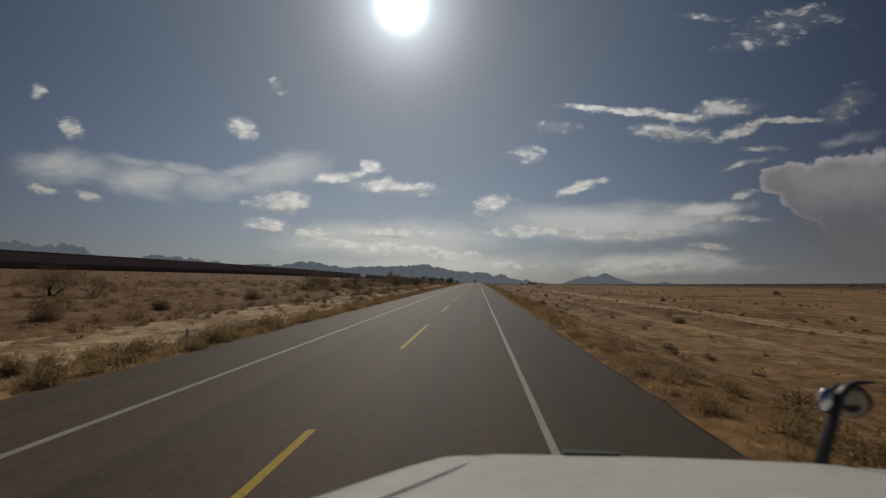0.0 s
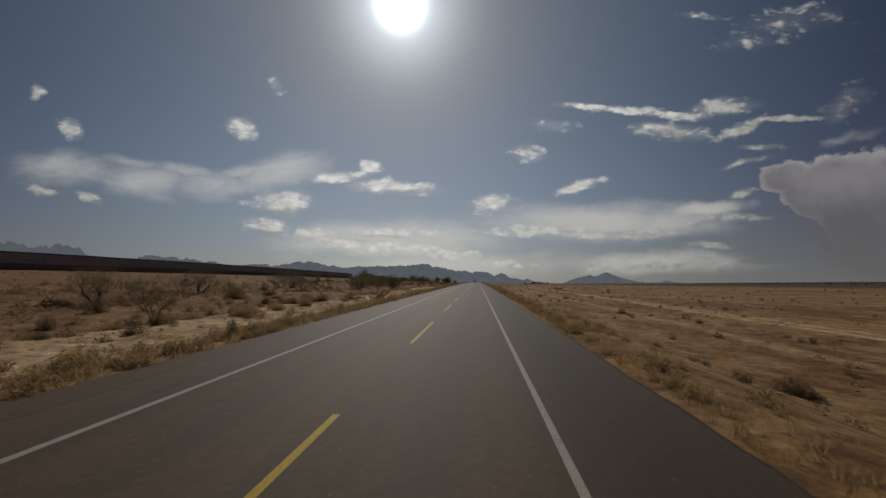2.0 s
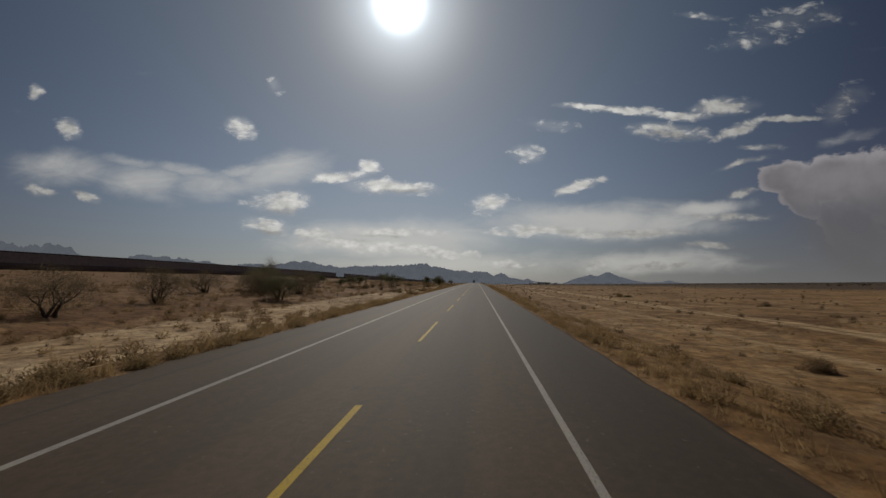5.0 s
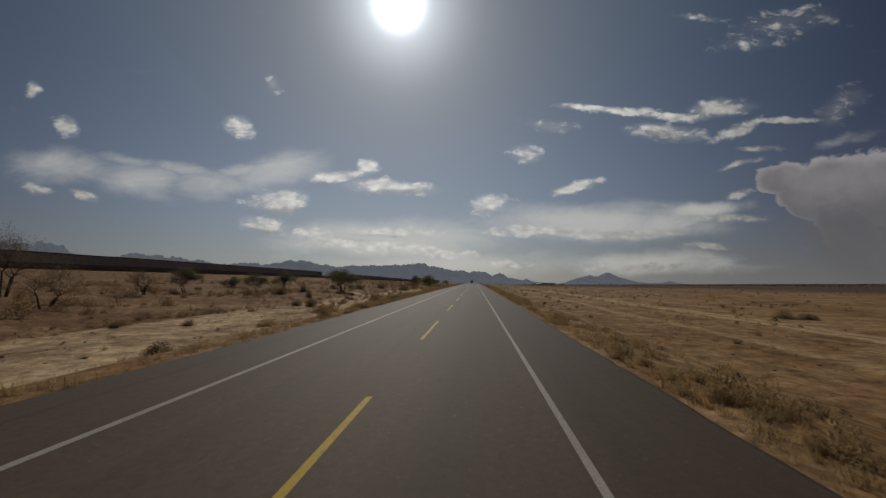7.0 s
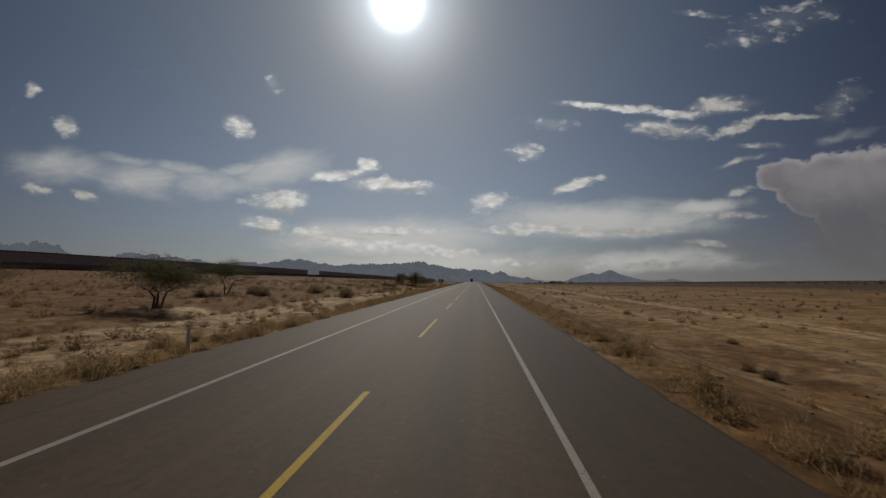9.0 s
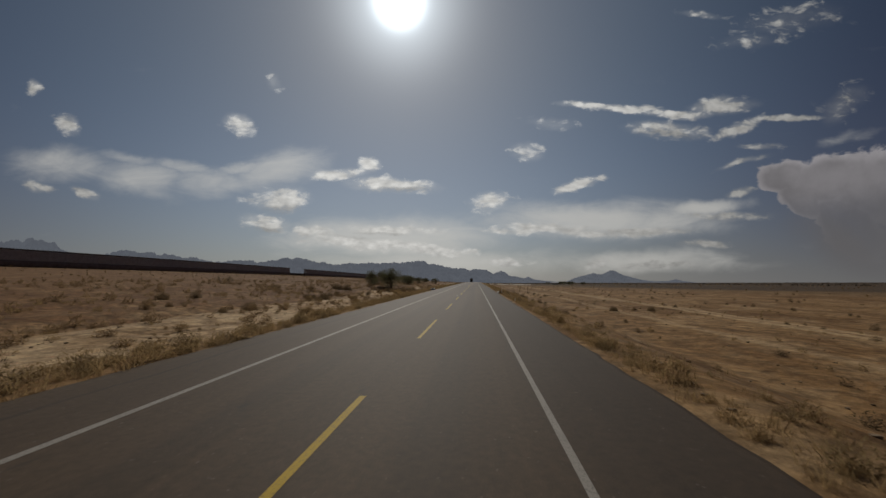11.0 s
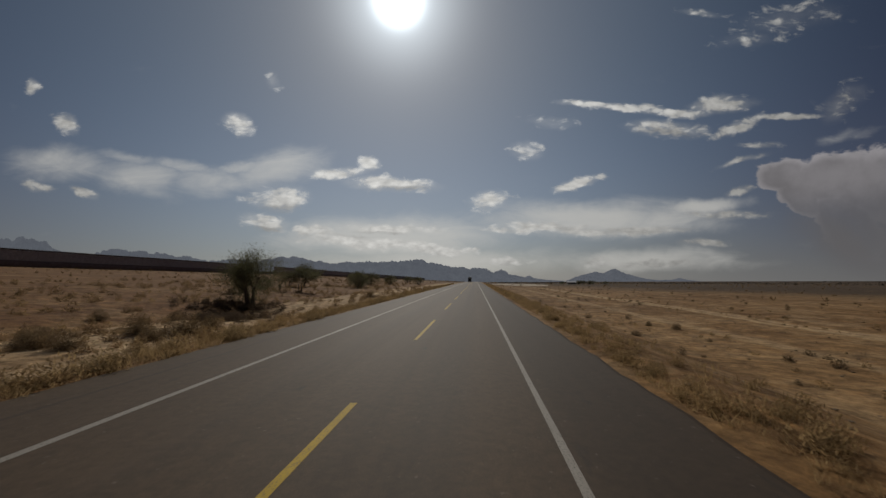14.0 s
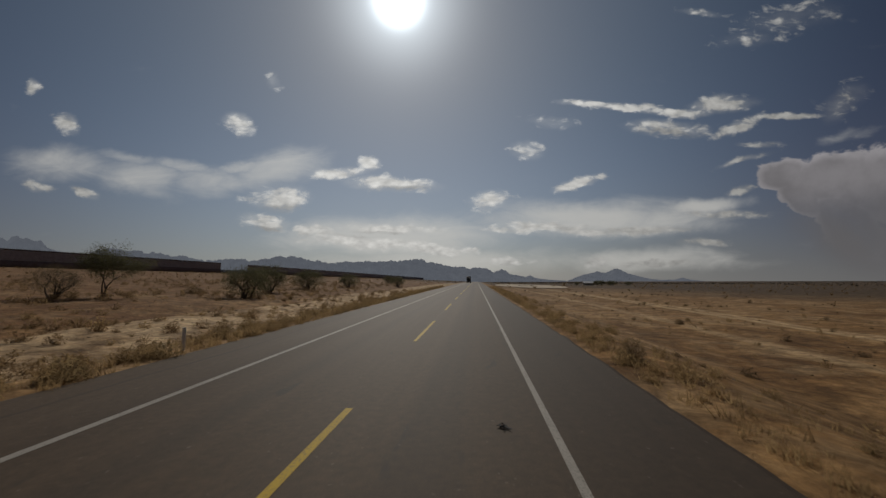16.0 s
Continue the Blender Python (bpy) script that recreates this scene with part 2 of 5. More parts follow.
def mat_asphalt():
    m, t, b = material("asphalt", 0.7)
    p = world_place(t)
    grain = tnoise(t, p, 60.0, 3.0, 0.7).outputs[0]
    spots = tnoise(t, p, 7.0, 6.0, 0.7).outputs[0]
    broad = tnoise(t, world_place(t, (0.55, 0.012, 1)), 1.0, 4.0, 0.5).outputs[0]
    streak = tnoise(t, world_place(t, (3.2, 0.03, 1)), 1.0, 5.0, 0.6).outputs[0]
    c = ramp(t, broad, (0.32, (0.065, 0.043, 0.025)), (0.68, (0.090, 0.061, 0.037)))
    c = mix(t, 0.2, c, ramp(t, streak, (0.3, (0.30, 0.30, 0.30)), (0.7, (0.68, 0.67, 0.66))), "OVERLAY")
    c = mix(t, 0.55, c, ramp(t, spots, (0.3, (0.30, 0.30, 0.30)), (0.7, (0.70, 0.69, 0.68))), "OVERLAY")
    c = mix(t, 0.6, c, ramp(t, grain, (0.3, (0.30, 0.30, 0.30)), (0.7, (0.72, 0.70, 0.68))), "OVERLAY")
    # dark seam between the lane and the shoulder, and oil-darkened middles of the lanes
    x = node(t, "ShaderNodeSeparateXYZ", Vector=p).outputs[0]
    wob = tnoise(t, world_place(t, (0.001, 0.12, 1)), 1.0, 4.0, 0.6).outputs[0]
    for middle, half, wander, dark in ((-7.25, 0.09, 0.7, 0.5), (-0.4, 0.7, 0.3, 0.28), (-3.8, 0.55, 0.3, 0.2), (2.7, 2.2, 0.2, 0.42)):
        d = t.nodes.new("ShaderNodeMath")
        d.operation = "MULTIPLY_ADD"
        t.links.new(wob, d.inputs[0])
        d.inputs[1].default_value = wander
        t.links.new(x, d.inputs[2])
        a = t.nodes.new("ShaderNodeMath")
        a.operation = "SUBTRACT"
        t.links.new(d.outputs[0], a.inputs[0])
        a.inputs[1].default_value = middle + wander / 2
        q = t.nodes.new("ShaderNodeMath")
        q.operation = "ABSOLUTE"
        t.links.new(a.outputs[0], q.inputs[0])
        r = t.nodes.new("ShaderNodeMapRange")
        r.interpolation_type = "SMOOTHSTEP"
        t.links.new(q.outputs[0], r.inputs[0])
        r.inputs[1].default_value, r.inputs[2].default_value = half, half * 0.2
        r.inputs[4].default_value = dark
        c = mix(t, r.outputs[0], c, (0.030, 0.024, 0.020))
    # tar drips and patches
    drip = tnoise(t, world_place(t, (2.2, 0.5, 1)), 1.0, 3.0, 0.6).outputs[0]
    c = mix(t, ramp(t, drip, (0.66, (0, 0, 0)), (0.74, (0.55, 0.55, 0.55))), c, (0.028, 0.024, 0.022))
    # pale chips of gravel
    chip = tnoise(t, p, 11.0, 1.0, 0.5).outputs[0]
    c = mix(t, ramp(t, chip, (0.73, (0, 0, 0)), (0.79, (0.35, 0.35, 0.35))), c, (0.24, 0.20, 0.16))
    t.links.new(c, b.inputs["Base Color"])
    b.inputs["Roughness"].default_value = 0.74
    b.inputs["Specular IOR Level"].default_value = 0.2
    bump(t, b, grain, 0.3, 0.006)
    return m


def mat_paint(name, colour, worn, gloss):
    m, t, b = material(name, 0.66)
    b.inputs["Specular IOR Level"].default_value = gloss
    p = world_place(t)
    fine, wide = tnoise(t, p, 40.0, 4.0, 0.7).outputs[0], tnoise(t, p, 1.3, 4.0).outputs[0]
    hole = ramp(t, fine, (worn, (1, 1, 1)), (worn + 0.12, (0, 0, 0)))
    c = mix(t, ramp(t, wide, (0.3, (0, 0, 0)), (0.75, (0.45, 0.45, 0.45))), colour, tuple(v * 0.6 for v in colour))
    c = mix(t, hole, c, (0.09, 0.083, 0.077))
    t.links.new(c, b.inputs["Base Color"])
    bump(t, b, fine, 0.3, 0.004)
    return m


def mat_ground():
    m, t, b = material("desert_soil", 0.95)
    b.inputs["Specular IOR Level"].default_value = 0.15
    p = world_place(t)
    broad = tnoise(t, world_place(t, (0.036, 0.030, 1)), 1.0, 6.0, 0.62, Distortion=1.2).outputs[0]
    patch = tnoise(t, world_place(t, (0.19, 0.15, 1)), 1.0, 9.0, 0.72, Distortion=0.8).outputs[0]
    fine = tnoise(t, p, 2.2, 7.0, 0.72).outputs[0]
    grit = tnoise(t, p, 22.0, 4.0, 0.7).outputs[0]
    clod = tnoise(t, world_place(t, (0.75, 0.7, 1)), 1.0, 6.0, 0.78).outputs[0]
    c = ramp(t, broad, (0.36, (0.155, 0.083, 0.033)), (0.5, (0.232, 0.134, 0.057)), (0.64, (0.306, 0.191, 0.091)))

    def band(lo, hi, soft, wander):
        """1 between two lines along the road, ragged at the edges."""
        x = node(t, "ShaderNodeSeparateXYZ", Vector=p).outputs[0]
        n = tnoise(t, world_place(t, (0.12, 0.05, 1)), 1.0, 6.0, 0.65).outputs[0]
        w = t.nodes.new("ShaderNodeMath")
        w.operation = "MULTIPLY_ADD"
        t.links.new(n, w.inputs[0])
        w.inputs[1].default_value = wander
        t.links.new(x, w.inputs[2])
        steps = []
        for a, z in ((lo - soft, lo + soft), (hi + soft, hi - soft)):
            r = t.nodes.new("ShaderNodeMapRange")
            r.interpolation_type = "SMOOTHSTEP"
            t.links.new(w.outputs[0], r.inputs[0])
            r.inputs[1].default_value, r.inputs[2].default_value = a + wander / 2, z + wander / 2
            steps.append(r.outputs[0])
        k = node(t, "ShaderNodeMath")
        k.operation = "MULTIPLY"
        t.links.new(steps[0], k.inputs[0])
        t.links.new(steps[1], k.inputs[1])
        return k.outputs[0]

    def times(a, b_):
        k = node(t, "ShaderNodeMath")
        k.operation = "MULTIPLY"
        for s, v in zip(k.inputs, (a, b_)):
            if isinstance(v, bpy.types.NodeSocket):
                t.links.new(v, s)
            else:
                s.default_value = v
        return k.outputs[0]

    pale = ramp(t, patch, (0.46, (0, 0, 0)), (0.66, (0.8, 0.8, 0.8)))
    c = mix(t, pale, c, (0.38, 0.270, 0.158))
    c = mix(t, ramp(t, patch, (0.32, (0.8, 0.8, 0.8)), (0.45, (0, 0, 0))), c, (0.105, 0.062, 0.031))
    # dead brush and litter browns the rising ground beyond the sand
    c = mix(t, times(band(-230.0, -27.0, 3.0, 14.0), ramp(t, patch, (0.40, (0.9, 0.9, 0.9)), (0.62, (0.35, 0.35, 0.35)))), c, (0.165, 0.088, 0.044))
    # washed pale sand beside the road, and the dirt track on the other side
    wash = times(band(-25.0, -11.5, 1.6, 9.0), ramp(t, patch, (0.34, (0.05, 0.05, 0.05)), (0.56, (0.75, 0.75, 0.75))))
    c = mix(t, wash, c, (0.56, 0.435, 0.29))
    for lo, hi, s in ((29.0, 30.4, 0.85), (31.0, 32.4, 0.85), (19.0, 20.5, 0.5)):
        c = mix(t, times(band(lo, hi, 0.5, 3.0), s), c, (0.48, 0.355, 0.215))
    # bare pale sand behind the wide mesquite
    reach = node(t, "ShaderNodeVectorMath", Vector=world_place(t))
    reach.operation = "DISTANCE"
    reach.inputs[1].default_value = (-29.7, 287.2, 3.1)
    spot = node(t, "ShaderNodeMath", Value=patch)
    spot.operation = "MULTIPLY_ADD"
    spot.inputs[1].default_value = 6.0
    t.links.new(reach.outputs["Value"], spot.inputs[2])
    bare = t.nodes.new("ShaderNodeMapRange")
    bare.interpolation_type = "SMOOTHSTEP"
    t.links.new(spot.outputs[0], bare.inputs[0])
    bare.inputs[1].default_value, bare.inputs[2].default_value, bare.inputs[3].default_value, bare.inputs[4].default_value = 5.5, 7.5, 0.85, 0.0
    c = mix(t, bare.outputs[0], c, (0.60, 0.475, 0.32))
    # thick creosote flats far across the plain on the right
    far_x = node(t, "ShaderNodeVectorMath", Vector=world_place(t, (1.0, 0.37, 0)))
    far_x.operation = "DOT_PRODUCT"
    far_x.inputs[1].default_value = (1, 1, 0)
    edge_n = tnoise(t, world_place(t, (0.008, 0.008, 1)), 1.0, 5.0, 0.6).outputs[0]
    far_m = node(t, "ShaderNodeMath", Value=edge_n)
    far_m.operation = "MULTIPLY_ADD"
    far_m.inputs[1].default_value = 160.0
    t.links.new(far_x.outputs["Value"], far_m.inputs[2])
    far_r = t.nodes.new("ShaderNodeMapRange")
    far_r.interpolation_type = "SMOOTHSTEP"
    t.links.new(far_m.outputs[0], far_r.inputs[0])
    far_r.inputs[1].default_value, far_r.inputs[2].default_value, far_r.inputs[4].default_value = 310.0, 430.0, 0.85
    c = mix(t, far_r.outputs[0], c, (0.055, 0.043, 0.034))
    # scabs and crusts a metre or two across
    crust = tnoise(t, world_place(t, (1.0, 0.85, 1)), 1.0, 8.0, 0.78, Distortion=0.8).outputs[0]
    c = mix(t, 0.5, c, ramp(t, crust, (0.38, (0.2, 0.19, 0.18)), (0.5, (0.5, 0.5, 0.5)), (0.62, (0.82, 0.82, 0.80))), "OVERLAY")
    c = mix(t, 0.7, c, ramp(t, clod, (0.36, (0.2, 0.19, 0.18)), (0.5, (0.5, 0.5, 0.5)), (0.66, (0.78, 0.78, 0.76))), "OVERLAY")
    c = mix(t, 0.5, c, ramp(t, fine, (0.32, (0.24, 0.23, 0.22)), (0.68, (0.72, 0.72, 0.71))), "OVERLAY")
    c = mix(t, 0.4, c, ramp(t, grit, (0.3, (0.3, 0.3, 0.3)), (0.7, (0.7, 0.7, 0.7))), "OVERLAY")
    c = mix(t, 1.0, c, (1.03, 0.985, 0.91), "MULTIPLY")
    t.links.new(c, b.inputs["Base Color"])
    h = node(t, "ShaderNodeMath", Value=fine)
    h.operation = "ADD"
    t.links.new(grit, h.inputs[1])
    bump(t, b, h.outputs[0], 0.5, 0.08)
    return m


def mat_leaf(name, dark, light, through_light=0.25, kind="island"):
    m, t, b = material(name, 0.8)
    b.inputs["Specular IOR Level"].default_value = 0.15
    r = per_piece(t, kind)
    n = tnoise(t, world_place(t), 0.9, 3.0).outputs[0]
    a = node(t, "ShaderNodeMath", Value=r)
    a.operation = "MULTIPLY_ADD"
    a.inputs[1].default_value = 0.35
    t.links.new(n, a.inputs[2])
    c = ramp(t, a.outputs[0], (0.4, dark), (0.95, light))
    t.links.new(c, b.inputs["Base Color"])
    tr = node(t, "ShaderNodeBsdfTranslucent", Color=c)
    mx = node(t, "ShaderNodeMixShader", Fac=through_light)
    t.links.new(b.outputs[0], mx.inputs[1])
    t.links.new(tr.outputs[0], mx.inputs[2])
    t.links.new(mx.outputs[0], t.nodes["Material Output"].inputs[0])
    return m


def mat_plain(name, low, high, scale=6.0, rough=0.8, metal=0.0, relief=0.3, stretch=(1, 1, 1), source="Object"):
    m, t, b = material(name, rough, metal)
    p = mapped(t, stretch, source)
    n1, n2 = tnoise(t, p, scale, 5.0, 0.65).outputs[0], tnoise(t, p, scale * 7, 4.0, 0.65).outputs[0]
    c = ramp(t, n1, (0.3, low), (0.7, high))
    c = mix(t, 0.35, c, ramp(t, n2, (0.3, (0.3, 0.3, 0.3)), (0.7, (0.7, 0.7, 0.7))), "OVERLAY")
    t.links.new(c, b.inputs["Base Color"])
    if relief:
        bump(t, b, n2, relief, 0.02)
    return m


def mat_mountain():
    m, t, b = material("far_rock_haze_glow", 1.0)
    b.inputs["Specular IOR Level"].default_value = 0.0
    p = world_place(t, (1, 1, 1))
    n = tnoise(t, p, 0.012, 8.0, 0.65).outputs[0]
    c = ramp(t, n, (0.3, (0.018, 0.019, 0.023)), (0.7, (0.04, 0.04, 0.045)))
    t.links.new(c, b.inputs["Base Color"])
    # a plain distant backdrop, kilometres away; emission stands in for the blue-grey haze
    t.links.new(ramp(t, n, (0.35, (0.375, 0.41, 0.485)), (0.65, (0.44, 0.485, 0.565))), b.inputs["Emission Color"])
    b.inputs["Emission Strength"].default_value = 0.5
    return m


ASPHALT = mat_asphalt()
WHITE_LINE = mat_paint("worn_white_line", (0.36, 0.33, 0.285), 0.35, 0.17)
YELLOW_LINE = mat_paint("worn_yellow_line", (0.54, 0.36, 0.025), 0.34, 0.14)
SOIL = mat_ground()
STRAW = mat_leaf("dry_grass", (0.20, 0.134, 0.064), (0.44, 0.308, 0.155), 0.66)
OLIVE = mat_leaf("olive_brush", (0.165, 0.115, 0.057), (0.345, 0.25, 0.128), 0.62)
SHRUB = mat_leaf("grey_shrub", (0.15, 0.098, 0.051), (0.33, 0.225, 0.12), 0.6)
DEAD = mat_leaf("dead_brush", (0.055, 0.040, 0.028), (0.16, 0.115, 0.075), 0.45)
BROWN = mat_leaf("brown_bush", (0.09, 0.062, 0.034), (0.21, 0.15, 0.085), 0.45)
DARK_BRUSH = mat_leaf("dark_brush", (0.03, 0.026, 0.018), (0.06, 0.05, 0.035), 0.1)
GREEN = mat_leaf("mesquite_leaf", (0.085, 0.082, 0.044), (0.18, 0.174, 0.093), 0.5)
CREOSOTE = mat_leaf("creosote_twigs", (0.12, 0.083, 0.046), (0.265, 0.188, 0.105), 0.5)
TWIGGY = mat_leaf("half_bare_twigs", (0.11, 0.085, 0.052), (0.22, 0.175, 0.105), 0.5)
BARK = mat_plain("bark", (0.05, 0.036, 0.025), (0.12, 0.09, 0.065), 5.0, 0.9, 0, 0.6, (1, 1, 0.25))
CONCRETE = mat_plain("whitewashed_concrete", (0.5, 0.48, 0.44), (0.74, 0.72, 0.68), 2.5, 0.85)
STEEL = mat_plain("rusted_steel", (0.21, 0.187, 0.198), (0.33, 0.295, 0.315), 0.5, 0.7, 0.0, 0.0)
HAZE_ROCK = mat_mountain()


# ---- building helpers ----
def part(name, bm, mat, parent=None, label="", smooth=False):
    me = bpy.data.meshes.new(name)
    bm.to_mesh(me)
    bm.free()
    return placed(name, me, mat, parent, label, smooth)


def placed(name, me, mat, parent=None, label="", smooth=False):
    if mat and not me.materials:
        me.materials.append(mat)
    if smooth:
        me.polygons.foreach_set("use_smooth", [True] * len(me.polygons))
    ob = new(name, me)
    if parent:
        ob.parent = parent
    if label:
        ob["label"] = label
    return ob


def arrays(name, verts, faces):
    me = bpy.data.meshes.new(name)
    verts, faces = np.asarray(verts, dtype=np.float32), np.asarray(faces, dtype=np.int32)
    n = faces.shape[1]
    me.vertices.add(len(verts))
    me.vertices.foreach_set("co", verts.ravel())
    me.loops.add(faces.size)
    me.loops.foreach_set("vertex_index", faces.ravel())
    me.polygons.add(len(faces))
    me.polygons.foreach_set("loop_start", np.arange(0, faces.size, n, dtype=np.int32))
    me.polygons.foreach_set("loop_total", np.full(len(faces), n, dtype=np.int32))
    me.update(calc_edges=True)
    return me


def box(bm, x0, x1, y0, y1, z0, z1, bevel=0.0):
    r = bmesh.ops.create_cube(bm, size=1, matrix=Matrix.LocRotScale(((x0 + x1) / 2, (y0 + y1) / 2, (z0 + z1) / 2), None, (x1 - x0, y1 - y0, z1 - z0)))
    if bevel:
        es = list({e for v in r["verts"] for e in v.link_edges})
        bmesh.ops.bevel(bm, geom=es, offset=bevel, segments=2, affect="EDGES")
    return r["verts"]


def smoothstep(a, b, x):
    s = np.clip((x - a) / (b - a), 0, 1)
    return s * s * (3 - 2 * s)


# ---- the lie of the land ----
EDGE_L, EDGE_R = -8.35, 3.95       # the asphalt's edges
LINE_L, LINE_C, LINE_R = -5.52, -2.0, 1.377


def waves(x, y, seed, size, count=6):
    rng = np.random.RandomState(seed)
    z = 0
    for _ in range(count):
        a, f, ph = rng.uniform(0, math.tau), rng.uniform(0.6, 1.6) / size, rng.uniform(0, math.tau)
        z = z + np.sin((x * math.cos(a) + y * math.sin(a)) * f * math.tau + ph)
    return z / count


def land(x, y):
    x, y = np.asarray(x, dtype=float), np.asarray(y, dtype=float)
    right, left = x - EDGE_R, EDGE_L - x
    off = np.maximum(right, left)
    # the road runs on a low bank; the plain climbs gently towards the fence
    z = np.where(right > left, -0.02 - 2.1 * smoothstep(0.5, 9, right) - 0.4 * smoothstep(9, 60, right),
                 -0.02 - 1.1 * smoothstep(0.5, 7, left) + 0.0435 * np.maximum(0, np.minimum(left, 300) - 16) - 1.3 * (1 - smoothstep(0, 420, y)) * smoothstep(16, 230, left) + 0.012 * np.maximum(0, left - 300))
    rough = smoothstep(0.5, 6, off)
    z = z + rough * (0.13 * waves(x, y, 3, 23) + 0.07 * waves(x, y, 5, 7) + 0.035 * waves(x, y, 8, 2.3))
    # a shallow washed-out bank along the near side of the pale sand
    z = z - 0.45 * rough * np.exp(-((x + 27 + 2.5 * waves(x * 0, y, 17, 40)) / 2.2) ** 2)
    # low eroded banks and hummocks over the plain by the fence
    worn = smoothstep(8, 16, left) * (1 - smoothstep(45, 90, left))
    z = z + worn * (0.20 * (1 - 2 * np.abs(waves(x, y * 0.6, 23, 17))) + 0.12 * (1 - 2 * np.abs(waves(x, y * 0.7, 29, 6))))
    # a spoil heap by the culvert
    z = z + 0.75 * np.exp(-((x + 26.5) / 2.6) ** 2 - ((y - 402.5) / 3.0) ** 2) * (1 + 0.3 * waves(x, y, 31, 1.8))
    # the hollow beside the big mesquite
    z = z - 1.3 * np.exp(-((x + 24) / 6.0) ** 2 - ((y - 431) / 7.0) ** 2)
    # wheel ruts of the dirt track on the plain
    for c in (29.8, 31.6):
        z = z - 0.10 * np.exp(-((x - c - 0.8 * waves(x * 0, y, 19, 120)) / 0.35) ** 2)
    far = smoothstep(150, 900, off)
    z = z + 5.0 * smoothstep(420, 1100, right)
    z = z + far * 0.6 * waves(x, y, 11, 160)
    return np.where(off < -0.25, -0.14, z) + grade(y)


def ground_mesh():
    def graded(near, far, step, grow, most):
        out, s = [near], step
        while out[-1] < far:
            out.append(out[-1] + s)
            s = min(s * grow, most)
        return out
    xr = graded(EDGE_R - 0.2, 4800, 0.25, 1.045, 200)
    xl = [-v for v in graded(-EDGE_L - 0.2, 4800, 0.25, 1.04, 200)]
    xs = np.array(xl[::-1] + [-4.0, 0.0] + xr)
    ys = np.array([-v for v in graded(40, 1500, 4, 1.3, 300)][::-1] + list(np.arange(-38, 620, 1.7)) + graded(620, 5400, 1.2, 1.06, 150))
    X, Y = np.meshgrid(xs, ys)
    Z = land(X, Y)
    nx, ny = len(xs), len(ys)
    i = np.arange(nx * ny).reshape(ny, nx)
    f = np.stack([i[:-1, :-1], i[:-1, 1:], i[1:, 1:], i[1:, :-1]], -1).reshape(-1, 4)
    return arrays("ground", np.stack([X, Y, Z], -1).reshape(-1, 3), f)


ground = tagged(placed("ground", ground_mesh(), SOIL, None, "", True), "sandy tan desert ground with stony and pale patches", "ground", kind="structure")


def road_mesh():
    ys = np.concatenate([np.arange(-60, 560, 0.7), np.arange(560, 1400, 12), np.arange(1400, 5300, 200)])
    e1 = EDGE_L + 0.06 * waves(ys, ys * 0, 21, 3.1) + 0.04 * waves(ys, ys * 0, 22, 1.1)
    e2 = EDGE_R - 0.18 - 0.12 * smoothstep(300, 370, ys) + 0.08 * waves(ys, ys * 0, 23, 2.7) + 0.07 * waves(ys, ys * 0, 24, 0.9)
    rows = []
    for k, (x, z) in enumerate(((0, -0.12), (0, -0.012), (1, 0), (2, 0.02), (3, 0), (4, -0.012), (4, -0.12))):
        if x == 0:
            xx = e1 - (0.06 if z < -0.1 else 0)
        elif x == 4:
            xx = e2 + (0.06 if z < -0.1 else 0)
        else:
            xx = {1: e1 + 0.12, 2: ys * 0 + LINE_C, 3: e2 - 0.12}[x]
        rows.append(np.stack([xx, ys, grade(ys) + z], -1))
    V = np.stack(rows, 1)
    n, k = len(ys), len(rows)
    i = np.arange(n * k).reshape(n, k)
    f = np.stack([i[:-1, :-1], i[:-1, 1:], i[1:, 1:], i[1:, :-1]], -1).reshape(-1, 4)
    return arrays("road", V.reshape(-1, 3), f)


road = tagged(placed("road", road_mesh(), ASPHALT), "straight two-lane grey asphalt road with painted lines", "road", kind="structure")


def strip(name, x, width, y0, y1, mat, label, step=3.0):
    z = 0.003 + 0.02 * (1 - abs(x - LINE_C) / 6.2)
    ys = np.concatenate([np.arange(y0, min(y1, 700), step), np.arange(min(y1, 700), y1 + 1, 60)]) if y1 - y0 > 30 else np.array([y0, y1])
    w1 = width / 2 + 0.006 * waves(ys, ys * 0, 31, 2.0)
    rise = z + (grade(ys) if y1 - y0 > 30 else 0 * ys)
    V = np.stack([np.stack([x - w1, ys, rise], -1), np.stack([x + w1, ys, rise], -1)], 1).reshape(-1, 3)
    i = np.arange(len(ys) * 2).reshape(-1, 2)
    f = np.stack([i[:-1, 0], i[:-1, 1], i[1:, 1], i[1:, 0]], -1)
    return placed(name, arrays(name, V, f), mat, road, label)


strip("edge_line", LINE_L, 0.15, -60, 5000, WHITE_LINE, "worn white edge line")
strip("edge_line", LINE_R, 0.115, -60, 5000, WHITE_LINE, "worn white edge line")
PITCH, DASH, FIRST = 14.0, 6.7, 5.87      # far end of the first dash
SET_OFF = {1: -0.46, 3: 0.25, 6: 0.15, 7: -1.2, 8: -0.6, 27: -0.2}   # dashes painted out of step
dash = None
for k in range(-2, 70):
    y1 = FIRST + PITCH * k + SET_OFF.get(k, 0.0)
    if dash is None:
        dash = strip("centre_dash", LINE_C, 0.125, -DASH, 0.0, YELLOW_LINE, "worn yellow centre dash")
        o = dash
    else:
        o = dash.copy()
        scene.collection.objects.link(o)
    o.location = (-0.03 + 0.0003 * min(y1, 480), y1, grade(y1))
    o.rotation_euler.x = (grade(y1) - grade(y1 - DASH)) / DASH


